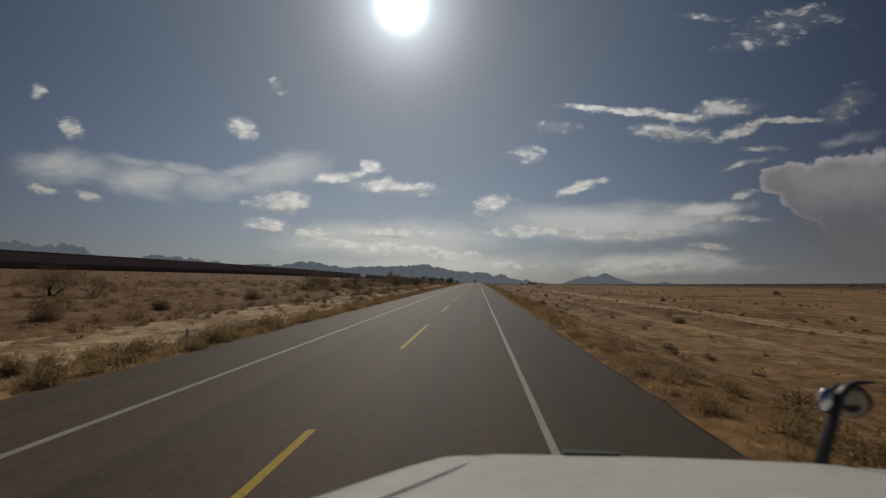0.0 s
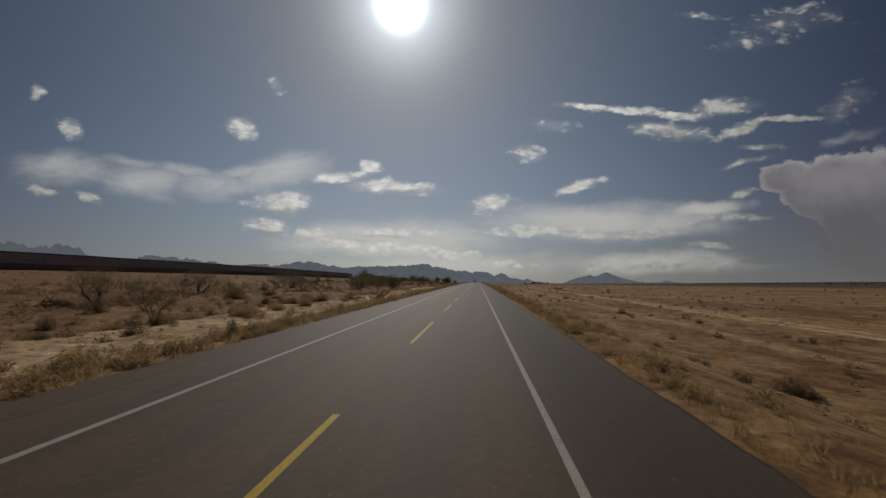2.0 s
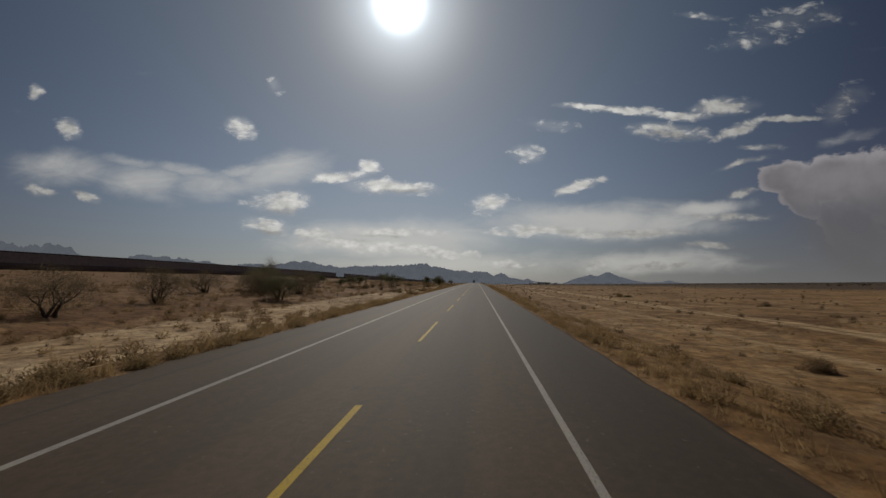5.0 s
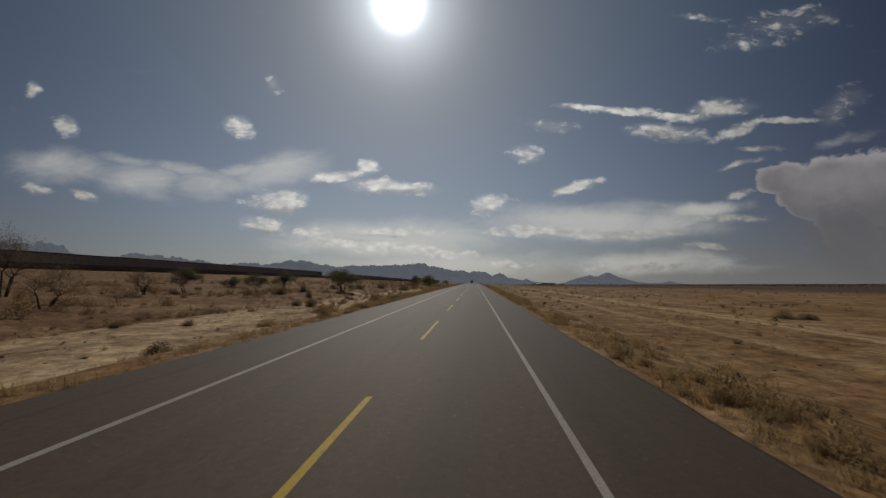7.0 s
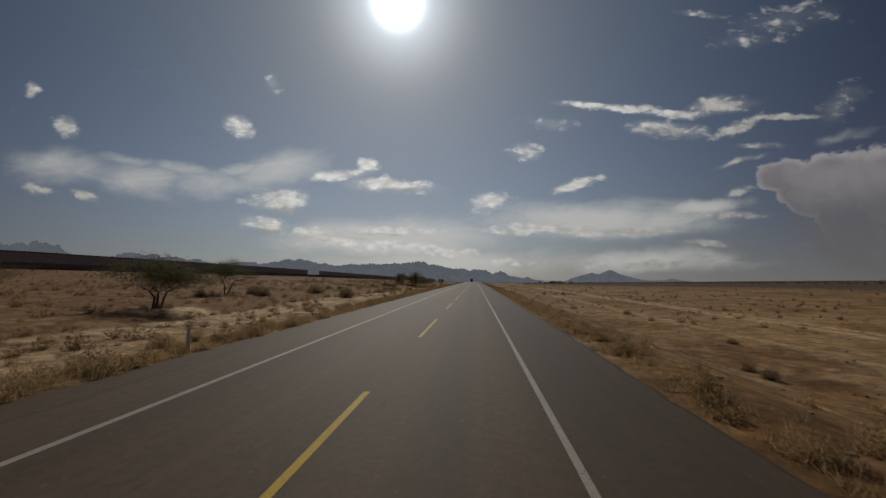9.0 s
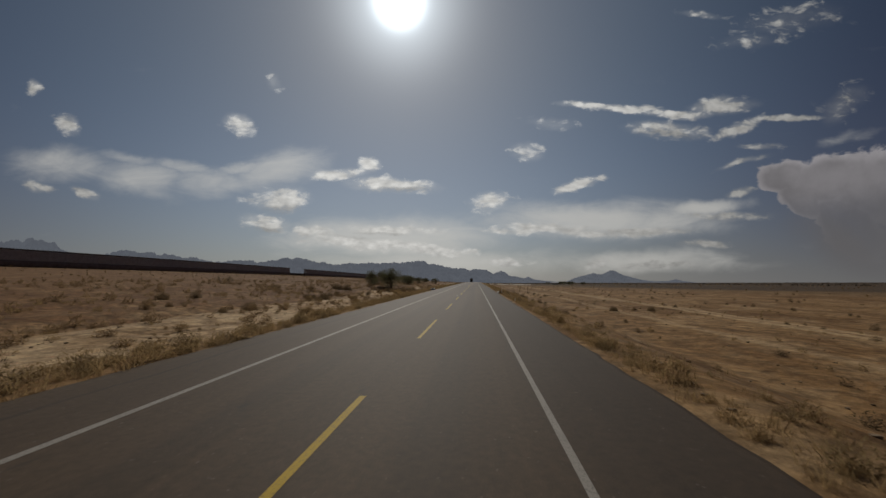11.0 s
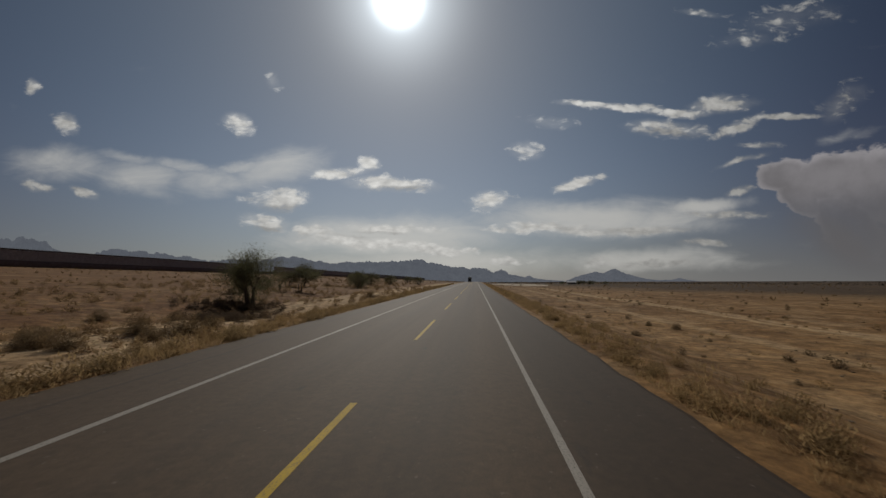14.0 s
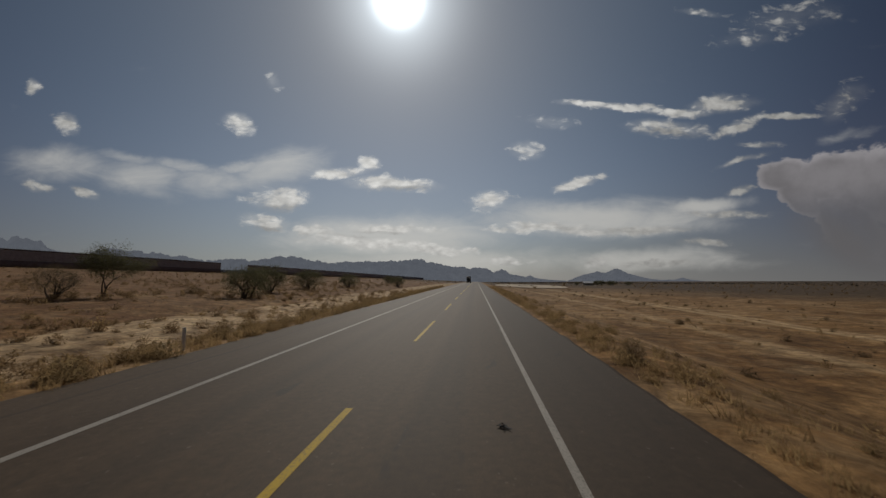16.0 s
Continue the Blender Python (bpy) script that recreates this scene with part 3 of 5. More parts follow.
# ---- the border fence, the mountains ----
def fence_stretch(x, y0, y1, label):
    """Steel bollards in bays, a solid plate along the top, a dark foot wall."""
    fence = tagged(new("border_fence"), label, "fence")
    fence.location = (x, y0, float(land(x, y0)))
    ys = np.arange(0.0, y1 - y0, 0.28)
    base = land(np.full(len(ys), x), ys + y0) - land(x, y0)
    n = len(ys)
    w, d = 0.09, 0.09
    cx = np.array([-w, w, w, -w])
    cy = np.array([-d, -d, d, d])
    V = np.zeros((n, 8, 3))
    V[:, :4, 0], V[:, 4:, 0] = cx, cx
    V[:, :4, 1], V[:, 4:, 1] = ys[:, None] + cy, ys[:, None] + cy
    V[:, :4, 2], V[:, 4:, 2] = base[:, None] - 0.3, base[:, None] + 9.0
    one = np.array([[0, 1, 5, 4], [1, 2, 6, 5], [2, 3, 7, 6], [3, 0, 4, 7]])
    F = (np.arange(n)[:, None, None] * 8 + one).reshape(-1, 4)
    tagged(placed("bollard_infill", arrays("bollards", V.reshape(-1, 3), F), STEEL, fence), kind="stuff")
    for name, lo, hi, half, mat in (("top_plate", 9.0, 9.7, 0.10, FOOT), ("foot_wall", -0.4, 3.6, 0.16, FOOTING)):
        yy = np.append(np.arange(0.0, y1 - y0 - 0.5, 8.0), y1 - y0)
        zz = land(np.full(len(yy), x), yy + y0) - land(x, y0)
        rows = [np.stack([yy * 0 + a, yy, zz + c], -1) for a, c in ((half, lo), (half, hi), (-half, hi), (-half, lo))]
        Q = np.stack(rows, 1)
        i = np.arange(len(yy) * 4).reshape(-1, 4)
        f = [np.stack([i[:-1, k], i[1:, k], i[1:, (k + 1) % 4], i[:-1, (k + 1) % 4]], -1) for k in range(4)]
        f += [i[:1, ::-1], i[-1:, :]]
        placed(name, arrays(name, Q.reshape(-1, 3), np.concatenate(f)), mat, fence)
    return fence


FOOTING = mat_plain("rust_stained_footing", (0.085, 0.055, 0.05), (0.15, 0.105, 0.098), 0.4, 0.9, 0.0, 0.0)
FOOT = mat_plain("dark_steel", (0.028, 0.022, 0.020), (0.06, 0.048, 0.042), 0.5, 0.9, 0.0, 0.0)
fence_stretch(-240, -220, 806, "tall dark rusted steel bollard fence across the desert")


def low_barrier(x, y0, y1):
    """Short steel posts with two rails, closing the gap to vehicles."""
    b = tagged(new("vehicle_barrier"), "low dark steel vehicle barrier across the fence's gap", "barrier")
    z0 = float(land(x, y0))
    b.location = (x, y0, z0)
    bm = bmesh.new()
    box(bm, -0.08, 0.08, 0, 0.16, -0.5, 3.3)
    post = part("post", bm, FOOT, b)
    n = int((y1 - y0) / 0.5)
    for k in range(1, n):
        o = post.copy()
        bpy.context.scene.collection.objects.link(o)
        o.location = (0, k * 0.5, float(land(x, y0 + k * 0.5)) - z0)
    for lo in (0.9, 2.4):
        bm = bmesh.new()
        box(bm, 0.09, 0.20, 0, y1 - y0, lo, lo + 0.55)
        for v in bm.verts:
            v.co.z += float(land(x, y0 + v.co.y)) - z0
        part("rail", bm, FOOT, b)


low_barrier(-241, 807, 855)
fence_stretch(-243, 856, 2300, "tall dark rusted steel bollard fence beyond the gap")


def ridge(name, anchors, depth, seed, label):
    """A jagged range: heights over bearings, rough in between, with spurs running down to the plain."""
    cx, cy = 0.0, 220.0
    b = np.arange(anchors[0][0], anchors[-1][0] + 1e-6, 0.05)
    top = np.interp(b, [a for a, _ in anchors], [h for _, h in anchors]) + 0.12
    rng = np.random.RandomState(seed)
    jag = sum(np.interp(b, np.linspace(b[0], b[-1], int(n)), rng.uniform(-1, 1, int(n))) * s for n, s in
              (((b[-1] - b[0]) * 0.9, 0.06), ((b[-1] - b[0]) * 2.2, 0.06), ((b[-1] - b[0]) * 5, 0.045), ((b[-1] - b[0]) * 11, 0.03)))
    end = smoothstep(b[0], b[0] + 1.5, b) * (1 - smoothstep(b[-1] - 1.5, b[-1], b))
    top = np.maximum(top * (1 + 0.7 * jag * end), 0.02)
    levels = np.linspace(0, 1, 9)
    V = []
    for lv in levels:
        spur = rng.uniform(-1, 1, len(b))
        spur = np.convolve(spur, np.ones(9) / 9, "same") * 1.5
        r = depth - (1 - lv) ** 1.3 * 420 + spur * 130 * (1 - lv) * lv * 4
        rad = np.radians(b - 0.13)
        z = depth * np.tan(np.radians(top)) * lv ** 0.9 + 5.2
        if lv == 0:
            z = z - 30
        V.append(np.stack([cx + r * np.sin(rad), cy + r * np.cos(rad), z], -1))
    V = np.stack(V, 1)
    n, k = V.shape[:2]
    i = np.arange(n * k).reshape(n, k)
    f = np.stack([i[:-1, :-1], i[1:, :-1], i[1:, 1:], i[:-1, 1:]], -1).reshape(-1, 4)
    return tagged(placed(name, arrays(name, V.reshape(-1, 3), f), HAZE_ROCK), label, "mountains", kind="structure")


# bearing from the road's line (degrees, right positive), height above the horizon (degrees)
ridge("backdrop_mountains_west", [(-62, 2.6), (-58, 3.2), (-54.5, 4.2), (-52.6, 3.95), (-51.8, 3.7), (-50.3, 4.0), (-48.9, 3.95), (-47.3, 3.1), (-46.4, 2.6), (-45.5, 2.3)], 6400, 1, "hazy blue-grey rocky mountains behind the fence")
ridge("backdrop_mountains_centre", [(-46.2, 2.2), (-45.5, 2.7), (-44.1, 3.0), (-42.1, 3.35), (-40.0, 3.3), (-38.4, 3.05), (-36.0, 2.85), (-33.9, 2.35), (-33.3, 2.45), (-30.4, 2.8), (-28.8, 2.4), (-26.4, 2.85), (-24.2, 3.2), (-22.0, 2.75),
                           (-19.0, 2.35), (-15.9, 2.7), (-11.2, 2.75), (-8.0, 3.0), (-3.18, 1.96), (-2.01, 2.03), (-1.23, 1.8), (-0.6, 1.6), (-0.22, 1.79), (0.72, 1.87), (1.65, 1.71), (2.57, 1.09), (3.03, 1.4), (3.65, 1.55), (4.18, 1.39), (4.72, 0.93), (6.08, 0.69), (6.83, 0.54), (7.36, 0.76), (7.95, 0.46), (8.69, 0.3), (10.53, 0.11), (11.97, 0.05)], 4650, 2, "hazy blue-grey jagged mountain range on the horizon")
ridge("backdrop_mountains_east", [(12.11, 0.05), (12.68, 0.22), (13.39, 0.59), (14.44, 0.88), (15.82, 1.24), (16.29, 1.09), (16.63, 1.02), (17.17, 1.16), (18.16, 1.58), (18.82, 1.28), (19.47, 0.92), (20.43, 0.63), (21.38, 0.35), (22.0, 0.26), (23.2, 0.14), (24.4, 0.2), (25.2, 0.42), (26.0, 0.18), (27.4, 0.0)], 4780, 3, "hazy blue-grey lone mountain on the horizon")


# ---- plants ----
def leaf(at_, size, rng):
    a, c = rng.normal(size=3), rng.normal(size=3)
    a = a / np.linalg.norm(a)
    c = np.cross(a, c)
    c = c / (np.linalg.norm(c) + 1e-6)
    a, c = a * size, c * size * 0.42
    p = np.array(at_)
    return [p - a, p - c * 0.9, p + a, p + c * 1.1]


def shrub_twigs(seed, stems, twigs, twig=0.13, thick=0.012, core=0, core_size=0.08):
    """A unit shrub: 1 wide, 1 high, one narrow triangle a stem or twig. Stems fan out of one root, twigs bristle along their outer halves."""
    rng = np.random.RandomState(seed)
    q, tips = [], []
    lobes = [(rng.uniform(0, math.tau), rng.uniform(0.6, 1.1)) for _ in range(5)]

    def spike(p0, p1, w):
        side = np.cross(p1 - p0, rng.normal(size=3))
        side = side / (np.linalg.norm(side) + 1e-6) * w
        q.append([p0 - side, p0 + side, p1])

    for _ in range(stems):
        a = rng.uniform(0, math.tau)
        reach = max(l * max(0.0, math.cos(a - c)) ** 0.7 for c, l in lobes)
        up = rng.uniform(0.08, 1.0)
        out_ = 0.5 * math.sqrt(max(0.05, 1 - up ** 2.4)) * rng.uniform(0.7, 1.05) * (0.55 + 0.5 * reach)
        top = np.array([math.cos(a) * out_, math.sin(a) * out_, up * rng.uniform(0.75, 0.95)])
        mid = top * np.array([0.55, 0.55, 0.45]) + rng.uniform(-0.04, 0.04, 3)
        spike(np.array([rng.uniform(-0.06, 0.06), rng.uniform(-0.06, 0.06), -0.03]), mid, thick)
        spike(mid, top, thick * 0.8)
        tips.append((mid, top))
    for _ in range(twigs):
        mid, top = tips[rng.randint(len(tips))]
        k = rng.uniform(-0.3, 1.0)
        p = mid + (top - mid) * k + rng.normal(size=3) * 0.035
        p[2] = max(p[2], 0.02)
        way_ = (top - mid) / (np.linalg.norm(top - mid) + 1e-6) + rng.normal(size=3) * 0.7 + np.array([0, 0, 0.25])
        end = p + way_ / (np.linalg.norm(way_) + 1e-6) * twig * rng.uniform(0.5, 1.2)
        end[2] = max(end[2], 0.0)
        spike(p, end, thick * rng.uniform(0.9, 1.7))
    # the matted inside, as short broad tangles
    for _ in range(core):
        mid, top = tips[rng.randint(len(tips))]
        p = mid + (top - mid) * rng.uniform(-0.6, 0.85) + rng.normal(size=3) * 0.03
        p[2] = max(p[2], 0.03)
        q.append(leaf(p, core_size * rng.uniform(0.6, 1.2), rng)[:3])
    return np.array(q)


def fuzz(seed, count, length, thick, flat=0.85, upright=0.5):
    """A unit round-headed bush: a lumpy dome filled with thin twigs that lean up and outwards, thinning at the rim."""
    rng = np.random.RandomState(seed)
    lumps = rng.normal(size=(7, 3))
    lumps /= np.linalg.norm(lumps, axis=1)[:, None]
    reach = rng.uniform(0.7, 1.1, 7)
    d = rng.normal(size=(count, 3))
    d[:, 2] = np.abs(d[:, 2]) * 0.9
    d /= np.linalg.norm(d, axis=1)[:, None]
    r = 0.74 + 0.28 * np.max(np.maximum(d @ lumps.T, 0) * reach, axis=1)
    root = d * (r * rng.uniform(0.03, 1.0, count) ** 0.6)[:, None] * np.array([0.46, 0.46, flat])
    way_ = d * 0.6 + rng.normal(size=(count, 3)) * 0.55 + np.array([0, 0, upright])
    way_ /= np.linalg.norm(way_, axis=1)[:, None]
    size = length * rng.uniform(0.55, 1.3, count)
    side = np.cross(way_, rng.normal(size=(count, 3)))
    side *= (thick * rng.uniform(0.7, 1.4, count) / (np.linalg.norm(side, axis=1) + 1e-6))[:, None]
    root = root - way_ * (size * 0.5)[:, None]
    tri = np.stack([root - side, root + side, root + way_ * size[:, None]], 1)
    tri[:, :, 2] = np.maximum(tri[:, :, 2], -0.02)
    return tri


def tuft_blades(seed, blades, width=0.03):
    """A unit tuft of dry grass, one narrow triangle a blade."""
    rng = np.random.RandomState(seed)
    q = []
    for _ in range(blades):
        a, lean = rng.uniform(0, math.tau), rng.uniform(0.05, 0.6)
        h = rng.uniform(0.5, 1.0)
        root = np.array([rng.uniform(-0.3, 0.3), rng.uniform(-0.3, 0.3), -0.03])
        tip = root + np.array([math.cos(a) * lean, math.sin(a) * lean, h])
        c = rng.uniform(0, math.tau)
        side = np.array([math.cos(c), math.sin(c), 0]) * width
        q.append([root - side, root + side, tip])
    return np.array(q)


def twig_mesh(name, q, mat):
    V = np.asarray(q, dtype=np.float32).reshape(-1, 3)
    me = arrays(name, V, np.arange(len(V)).reshape(-1, 3))
    me.materials.append(mat)
    return me


SHRUB_MESH = {kind: [[twig_mesh(name, fuzz(seed + k, n, length * f, thick * f), mat) for k in range(5)] for n, f in ((1000, 1.25), (2600, 0.8))]
              for kind, name, seed, length, thick, mat in (("grey", "creosote_bush", 100, 0.14, 0.0075, CREOSOTE), ("straw", "dry_shrub", 140, 0.15, 0.0075, STRAW),
                                                           ("green", "green_bush", 180, 0.12, 0.0085, GREEN))}
SHRUB_WORDS = {"grey": ("creosote_bush", "grey-brown leafless desert bush on sandy ground", "bush", "bushes on the plain"),
               "straw": ("dry_shrub", "straw-coloured dry shrub beside the desert road", "shrub", "dry shrubs by the road"),
               "green": ("green_bush", "dull green creosote bush on the open plain", "bush", "green bushes")}
PLANTED = []


def shrub(kind, x, y, w, h):
    name, label, category, group = SHRUB_WORDS[kind]
    me = SHRUB_MESH[kind][w > 1.5][len(PLANTED) % 5]
    ob = tagged(placed(name, me, None), label, category, group)
    turn = (len(PLANTED) * 137.5) % 360
    ob.matrix_basis = Matrix.Translation((x, y, float(land(x, y)) - 0.02)) @ Matrix.Rotation(radians(turn), 4, "Z") @ Matrix.Diagonal((w, w, h * 1.05, 1))
    PLANTED.append((x, y, w))
    return ob


shrub("grey", -30.3, 26.3, 2.34, 1.54)
shrub("grey", -31.0, 37.4, 2.24, 1.23)
shrub("grey", -32.4, 56.1, 2.97, 1.82)
shrub("grey", -9.6, 18.4, 0.97, 0.86)
shrub("straw", -9.1, 14.0, 1.64, 0.78)
shrub("grey", -9.4, 11.0, 0.79, 0.69)
shrub("straw", -16.1, 16.2, 1.22, 0.61)
shrub("straw", -16.0, 13.1, 1.20, 1.00)
shrub("straw", -15.3, 13.6, 0.83, 0.93)
shrub("grey", -34.7, 110.5, 3.99, 1.92)
shrub("grey", 20.5, 42.3, 1.58, 0.79)
shrub("grey", 11.5, 71.0, 1.96, 0.78)
shrub("grey", -25.8, 57.2, 1.87, 1.25)
shrub("grey", -20.7, 53.9, 0.94, 0.78)
shrub("straw", -9.6, 41.9, 0.74, 0.63)
shrub("straw", -9.7, 40.5, 1.33, 0.76)
shrub("straw", -9.4, 38.0, 1.09, 0.70)
shrub("grey", -18.0, 62.6, 1.02, 0.92)
shrub("straw", -9.2, 43.8, 1.30, 0.59)
shrub("green", 5.8, 45.9, 0.79, 0.49)
shrub("straw", 4.5, 39.0, 0.69, 0.58)
shrub("straw", 4.5, 43.6, 0.98, 0.65)
shrub("grey", 4.5, 50.5, 0.69, 0.50)
shrub("grey", 38.5, 86.6, 1.40, 1.09)
shrub("straw", 5.8, 41.9, 0.57, 0.42)
shrub("grey", 16.2, 57.2, 0.78, 0.39)
shrub("straw", 4.5, 37.0, 0.47, 0.32)
shrub("grey", 15.8, 47.7, 0.93, 0.41)
shrub("grey", 95.6, 136.8, 2.83, 1.84)
shrub("straw", 4.5, 34.3, 0.52, 0.43)
shrub("green", -9.2, 70.2, 0.60, 0.98)
shrub("grey", -24.0, 75.9, 1.14, 0.69)
shrub("straw", -9.1, 67.2, 1.05, 0.61)
shrub("straw", -14.8, 69.2, 1.89, 1.05)
shrub("grey", -25.4, 114.2, 3.42, 1.71)
shrub("straw", -22.4, 94.4, 1.72, 0.86)
shrub("grey", 18.2, 107.4, 1.43, 0.82)
shrub("grey", 4.5, 80.6, 0.37, 0.34)
shrub("straw", 4.5, 77.4, 1.19, 0.65)
shrub("straw", 6.5, 79.5, 0.43, 0.30)
shrub("grey", 21.9, 96.9, 1.00, 0.43)
shrub("grey", 4.5, 95.3, 0.94, 0.58)
shrub("straw", 4.5, 79.9, 0.57, 0.43)
shrub("grey", -25.0, 105.4, 1.43, 1.09)
shrub("grey", -23.6, 105.8, 1.58, 1.17)
shrub("straw", -9.1, 97.8, 1.08, 0.75)
shrub("grey", -24.1, 114.2, 1.85, 0.93)
shrub("straw", 4.9, 92.0, 0.91, 0.58)
shrub("grey", -18.4, 132.3, 1.65, 1.15)
shrub("straw", -24.3, 135.4, 1.18, 1.03)
shrub("grey", -24.8, 134.4, 0.89, 0.50)
shrub("straw", -9.1, 124.7, 1.10, 0.56)
shrub("straw", -21.6, 138.8, 1.24, 0.91)
shrub("straw", 4.5, 127.8, 1.05, 0.73)
shrub("straw", 4.5, 123.5, 0.88, 0.64)
shrub("straw", 4.5, 122.4, 0.64, 0.55)
shrub("grey", 16.2, 159.4, 1.71, 0.92)
shrub("straw", 19.8, 147.0, 1.73, 0.96)
shrub("grey", 4.5, 118.7, 0.76, 0.71)
shrub("grey", 14.6, 136.0, 0.73, 0.53)
shrub("grey", 15.8, 134.1, 0.91, 0.54)
shrub("grey", 20.4, 142.3, 1.07, 0.41)
shrub("grey", 49.3, 211.9, 1.90, 1.09)
shrub("straw", -15.8, 235.7, 3.97, 1.11)
shrub("grey", -10.2, 206.6, 1.13, 0.53)
shrub("straw", -9.1, 198.1, 1.28, 0.36)
shrub("straw", 36.5, 245.2, 2.60, 1.50)
shrub("green", 38.2, 243.9, 2.40, 0.90)
shrub("straw", 4.5, 205.5, 0.55, 0.33)
shrub("straw", 4.5, 202.3, 0.55, 0.45)
shrub("straw", 4.5, 200.1, 0.38, 0.35)
shrub("grey", -23.2, 218.6, 1.02, 0.58)
shrub("grey", -19.9, 220.9, 1.18, 0.55)
shrub("straw", -9.1, 218.1, 1.14, 1.06)
shrub("straw", -14.7, 221.9, 1.85, 0.72)
shrub("grey", -9.1, 226.0, 1.29, 0.57)
shrub("grey", -36.4, 276.9, 2.41, 2.20)
shrub("grey", -15.2, 255.5, 3.06, 1.36)
shrub("grey", -52.4, 254.4, 2.12, 1.56)
shrub("straw", -22.1, 232.6, 1.02, 0.58)
shrub("grey", -19.8, 257.5, 1.21, 0.77)
shrub("grey", -20.1, 254.2, 1.15, 0.49)
shrub("grey", -21.9, 262.0, 1.23, 0.69)
shrub("straw", -10.5, 250.4, 0.95, 0.67)
shrub("straw", -9.7, 250.6, 1.07, 0.68)
shrub("straw", -9.6, 245.8, 0.87, 0.65)
shrub("grey", -38.6, 317.2, 3.31, 1.89)
shrub("grey", -31.8, 328.4, 4.00, 2.20)
shrub("green", 4.5, 247.1, 0.62, 0.44)
shrub("grey", 12.6, 268.4, 0.96, 0.66)
shrub("grey", 16.1, 259.4, 0.74, 0.43)
shrub("straw", 14.2, 256.6, 0.65, 0.38)
shrub("grey", 15.0, 262.9, 0.57, 0.29)
shrub("grey", -23.6, 321.8, 3.20, 2.20)
shrub("grey", 12.9, 270.2, 0.85, 0.53)
shrub("grey", 18.6, 300.9, 1.25, 0.62)
shrub("grey", 17.2, 278.5, 0.99, 0.42)
shrub("straw", 4.5, 258.3, 0.89, 0.61)
shrub("straw", 4.5, 262.2, 0.99, 0.58)
shrub("grey", -34.8, 313.4, 3.57, 2.20)
shrub("grey", -21.6, 316.7, 3.17, 2.20)
shrub("grey", -40.6, 306.6, 2.28, 2.13)
shrub("straw", -16.7, 280.8, 0.81, 0.74)
shrub("straw", -14.6, 270.4, 1.32, 0.88)
shrub("straw", -9.5, 268.4, 0.85, 0.56)
shrub("straw", -15.1, 268.6, 1.56, 0.98)
shrub("grey", -23.4, 346.7, 2.24, 1.12)
shrub("grey", -23.5, 342.3, 1.25, 0.66)
shrub("grey", -38.5, 353.0, 2.25, 1.29)
shrub("grey", -36.9, 356.8, 1.88, 1.18)
shrub("straw", -16.1, 344.3, 1.64, 0.86)
shrub("straw", -9.1, 329.3, 1.38, 0.55)
shrub("grey", -25.7, 372.9, 2.41, 1.12)
shrub("grey", 4.5, 331.9, 0.77, 0.69)
shrub("straw", 4.5, 327.6, 0.67, 0.67)
shrub("grey", 24.8, 365.2, 1.44, 0.88)
shrub("grey", 19.3, 364.1, 1.64, 0.86)
shrub("grey", 4.5, 346.4, 0.71, 0.61)
shrub("straw", 4.5, 342.6, 0.37, 0.26)
shrub("grey", 13.5, 362.5, 0.60, 0.45)
shrub("straw", 4.5, 343.9, 0.38, 0.35)
shrub("grey", 5.6, 344.6, 0.24, 0.12)
shrub("straw", -25.5, 366.5, 1.85, 1.14)
shrub("grey", -24.5, 367.6, 1.63, 0.96)
shrub("grey", -23.3, 368.2, 1.44, 0.83)
shrub("grey", -18.6, 367.4, 0.87, 0.80)
shrub("straw", -20.2, 371.1, 0.75, 0.91)
shrub("grey", -28.1, 379.1, 2.25, 0.97)
shrub("straw", -9.1, 353.0, 1.34, 0.67)
shrub("straw", -9.9, 352.6, 1.44, 0.72)
shrub("grey", -27.7, 385.1, 1.92, 1.24)
shrub("grey", -22.0, 387.4, 1.55, 0.88)
shrub("grey", -38.0, 397.0, 2.19, 1.04)
shrub("grey", -35.5, 406.0, 2.98, 2.07)
shrub("straw", -9.1, 373.3, 1.72, 0.66)
shrub("straw", -9.1, 371.6, 1.07, 0.67)
shrub("grey", 4.5, 369.0, 0.67, 0.56)
shrub("grey", 11.4, 378.8, 1.31, 0.89)
shrub("grey", 9.6, 375.3, 0.76, 0.46)
shrub("grey", -19.3, 412.7, 2.02, 1.56)
shrub("grey", -26.9, 425.3, 1.94, 1.33)
shrub("grey", -17.4, 416.5, 2.04, 1.21)
shrub("grey", -28.5, 419.4, 1.72, 1.03)
shrub("straw", 4.5, 414.7, 0.45, 0.40)
shrub("straw", 4.5, 412.7, 0.52, 0.44)
shrub("straw", 4.5, 410.9, 0.36, 0.27)
shrub("grey", 16.0, 429.1, 0.77, 0.58)
shrub("grey", 17.4, 426.9, 0.98, 0.69)
shrub("grey", 11.9, 421.4, 1.04, 0.52)
shrub("straw", 4.8, 416.8, 0.42, 0.36)
shrub("straw", -9.1, 428.1, 0.86, 0.60)
shrub("straw", -9.1, 425.6, 1.09, 0.65)
shrub("grey", -17.6, 457.9, 1.76, 1.54)
shrub("grey", -18.0, 455.3, 1.06, 0.73)
shrub("grey", -43.7, 506.7, 4.00, 1.52)
shrub("straw", -9.1, 443.7, 0.94, 0.78)
shrub("straw", -9.1, 442.1, 0.67, 0.51)
shrub("straw", -9.1, 446.7, 0.80, 0.60)
shrub("grey", 4.5, 458.6, 0.91, 0.75)
shrub("grey", 19.8, 487.6, 1.09, 0.77)
shrub("grey", 16.9, 491.2, 0.60, 0.36)
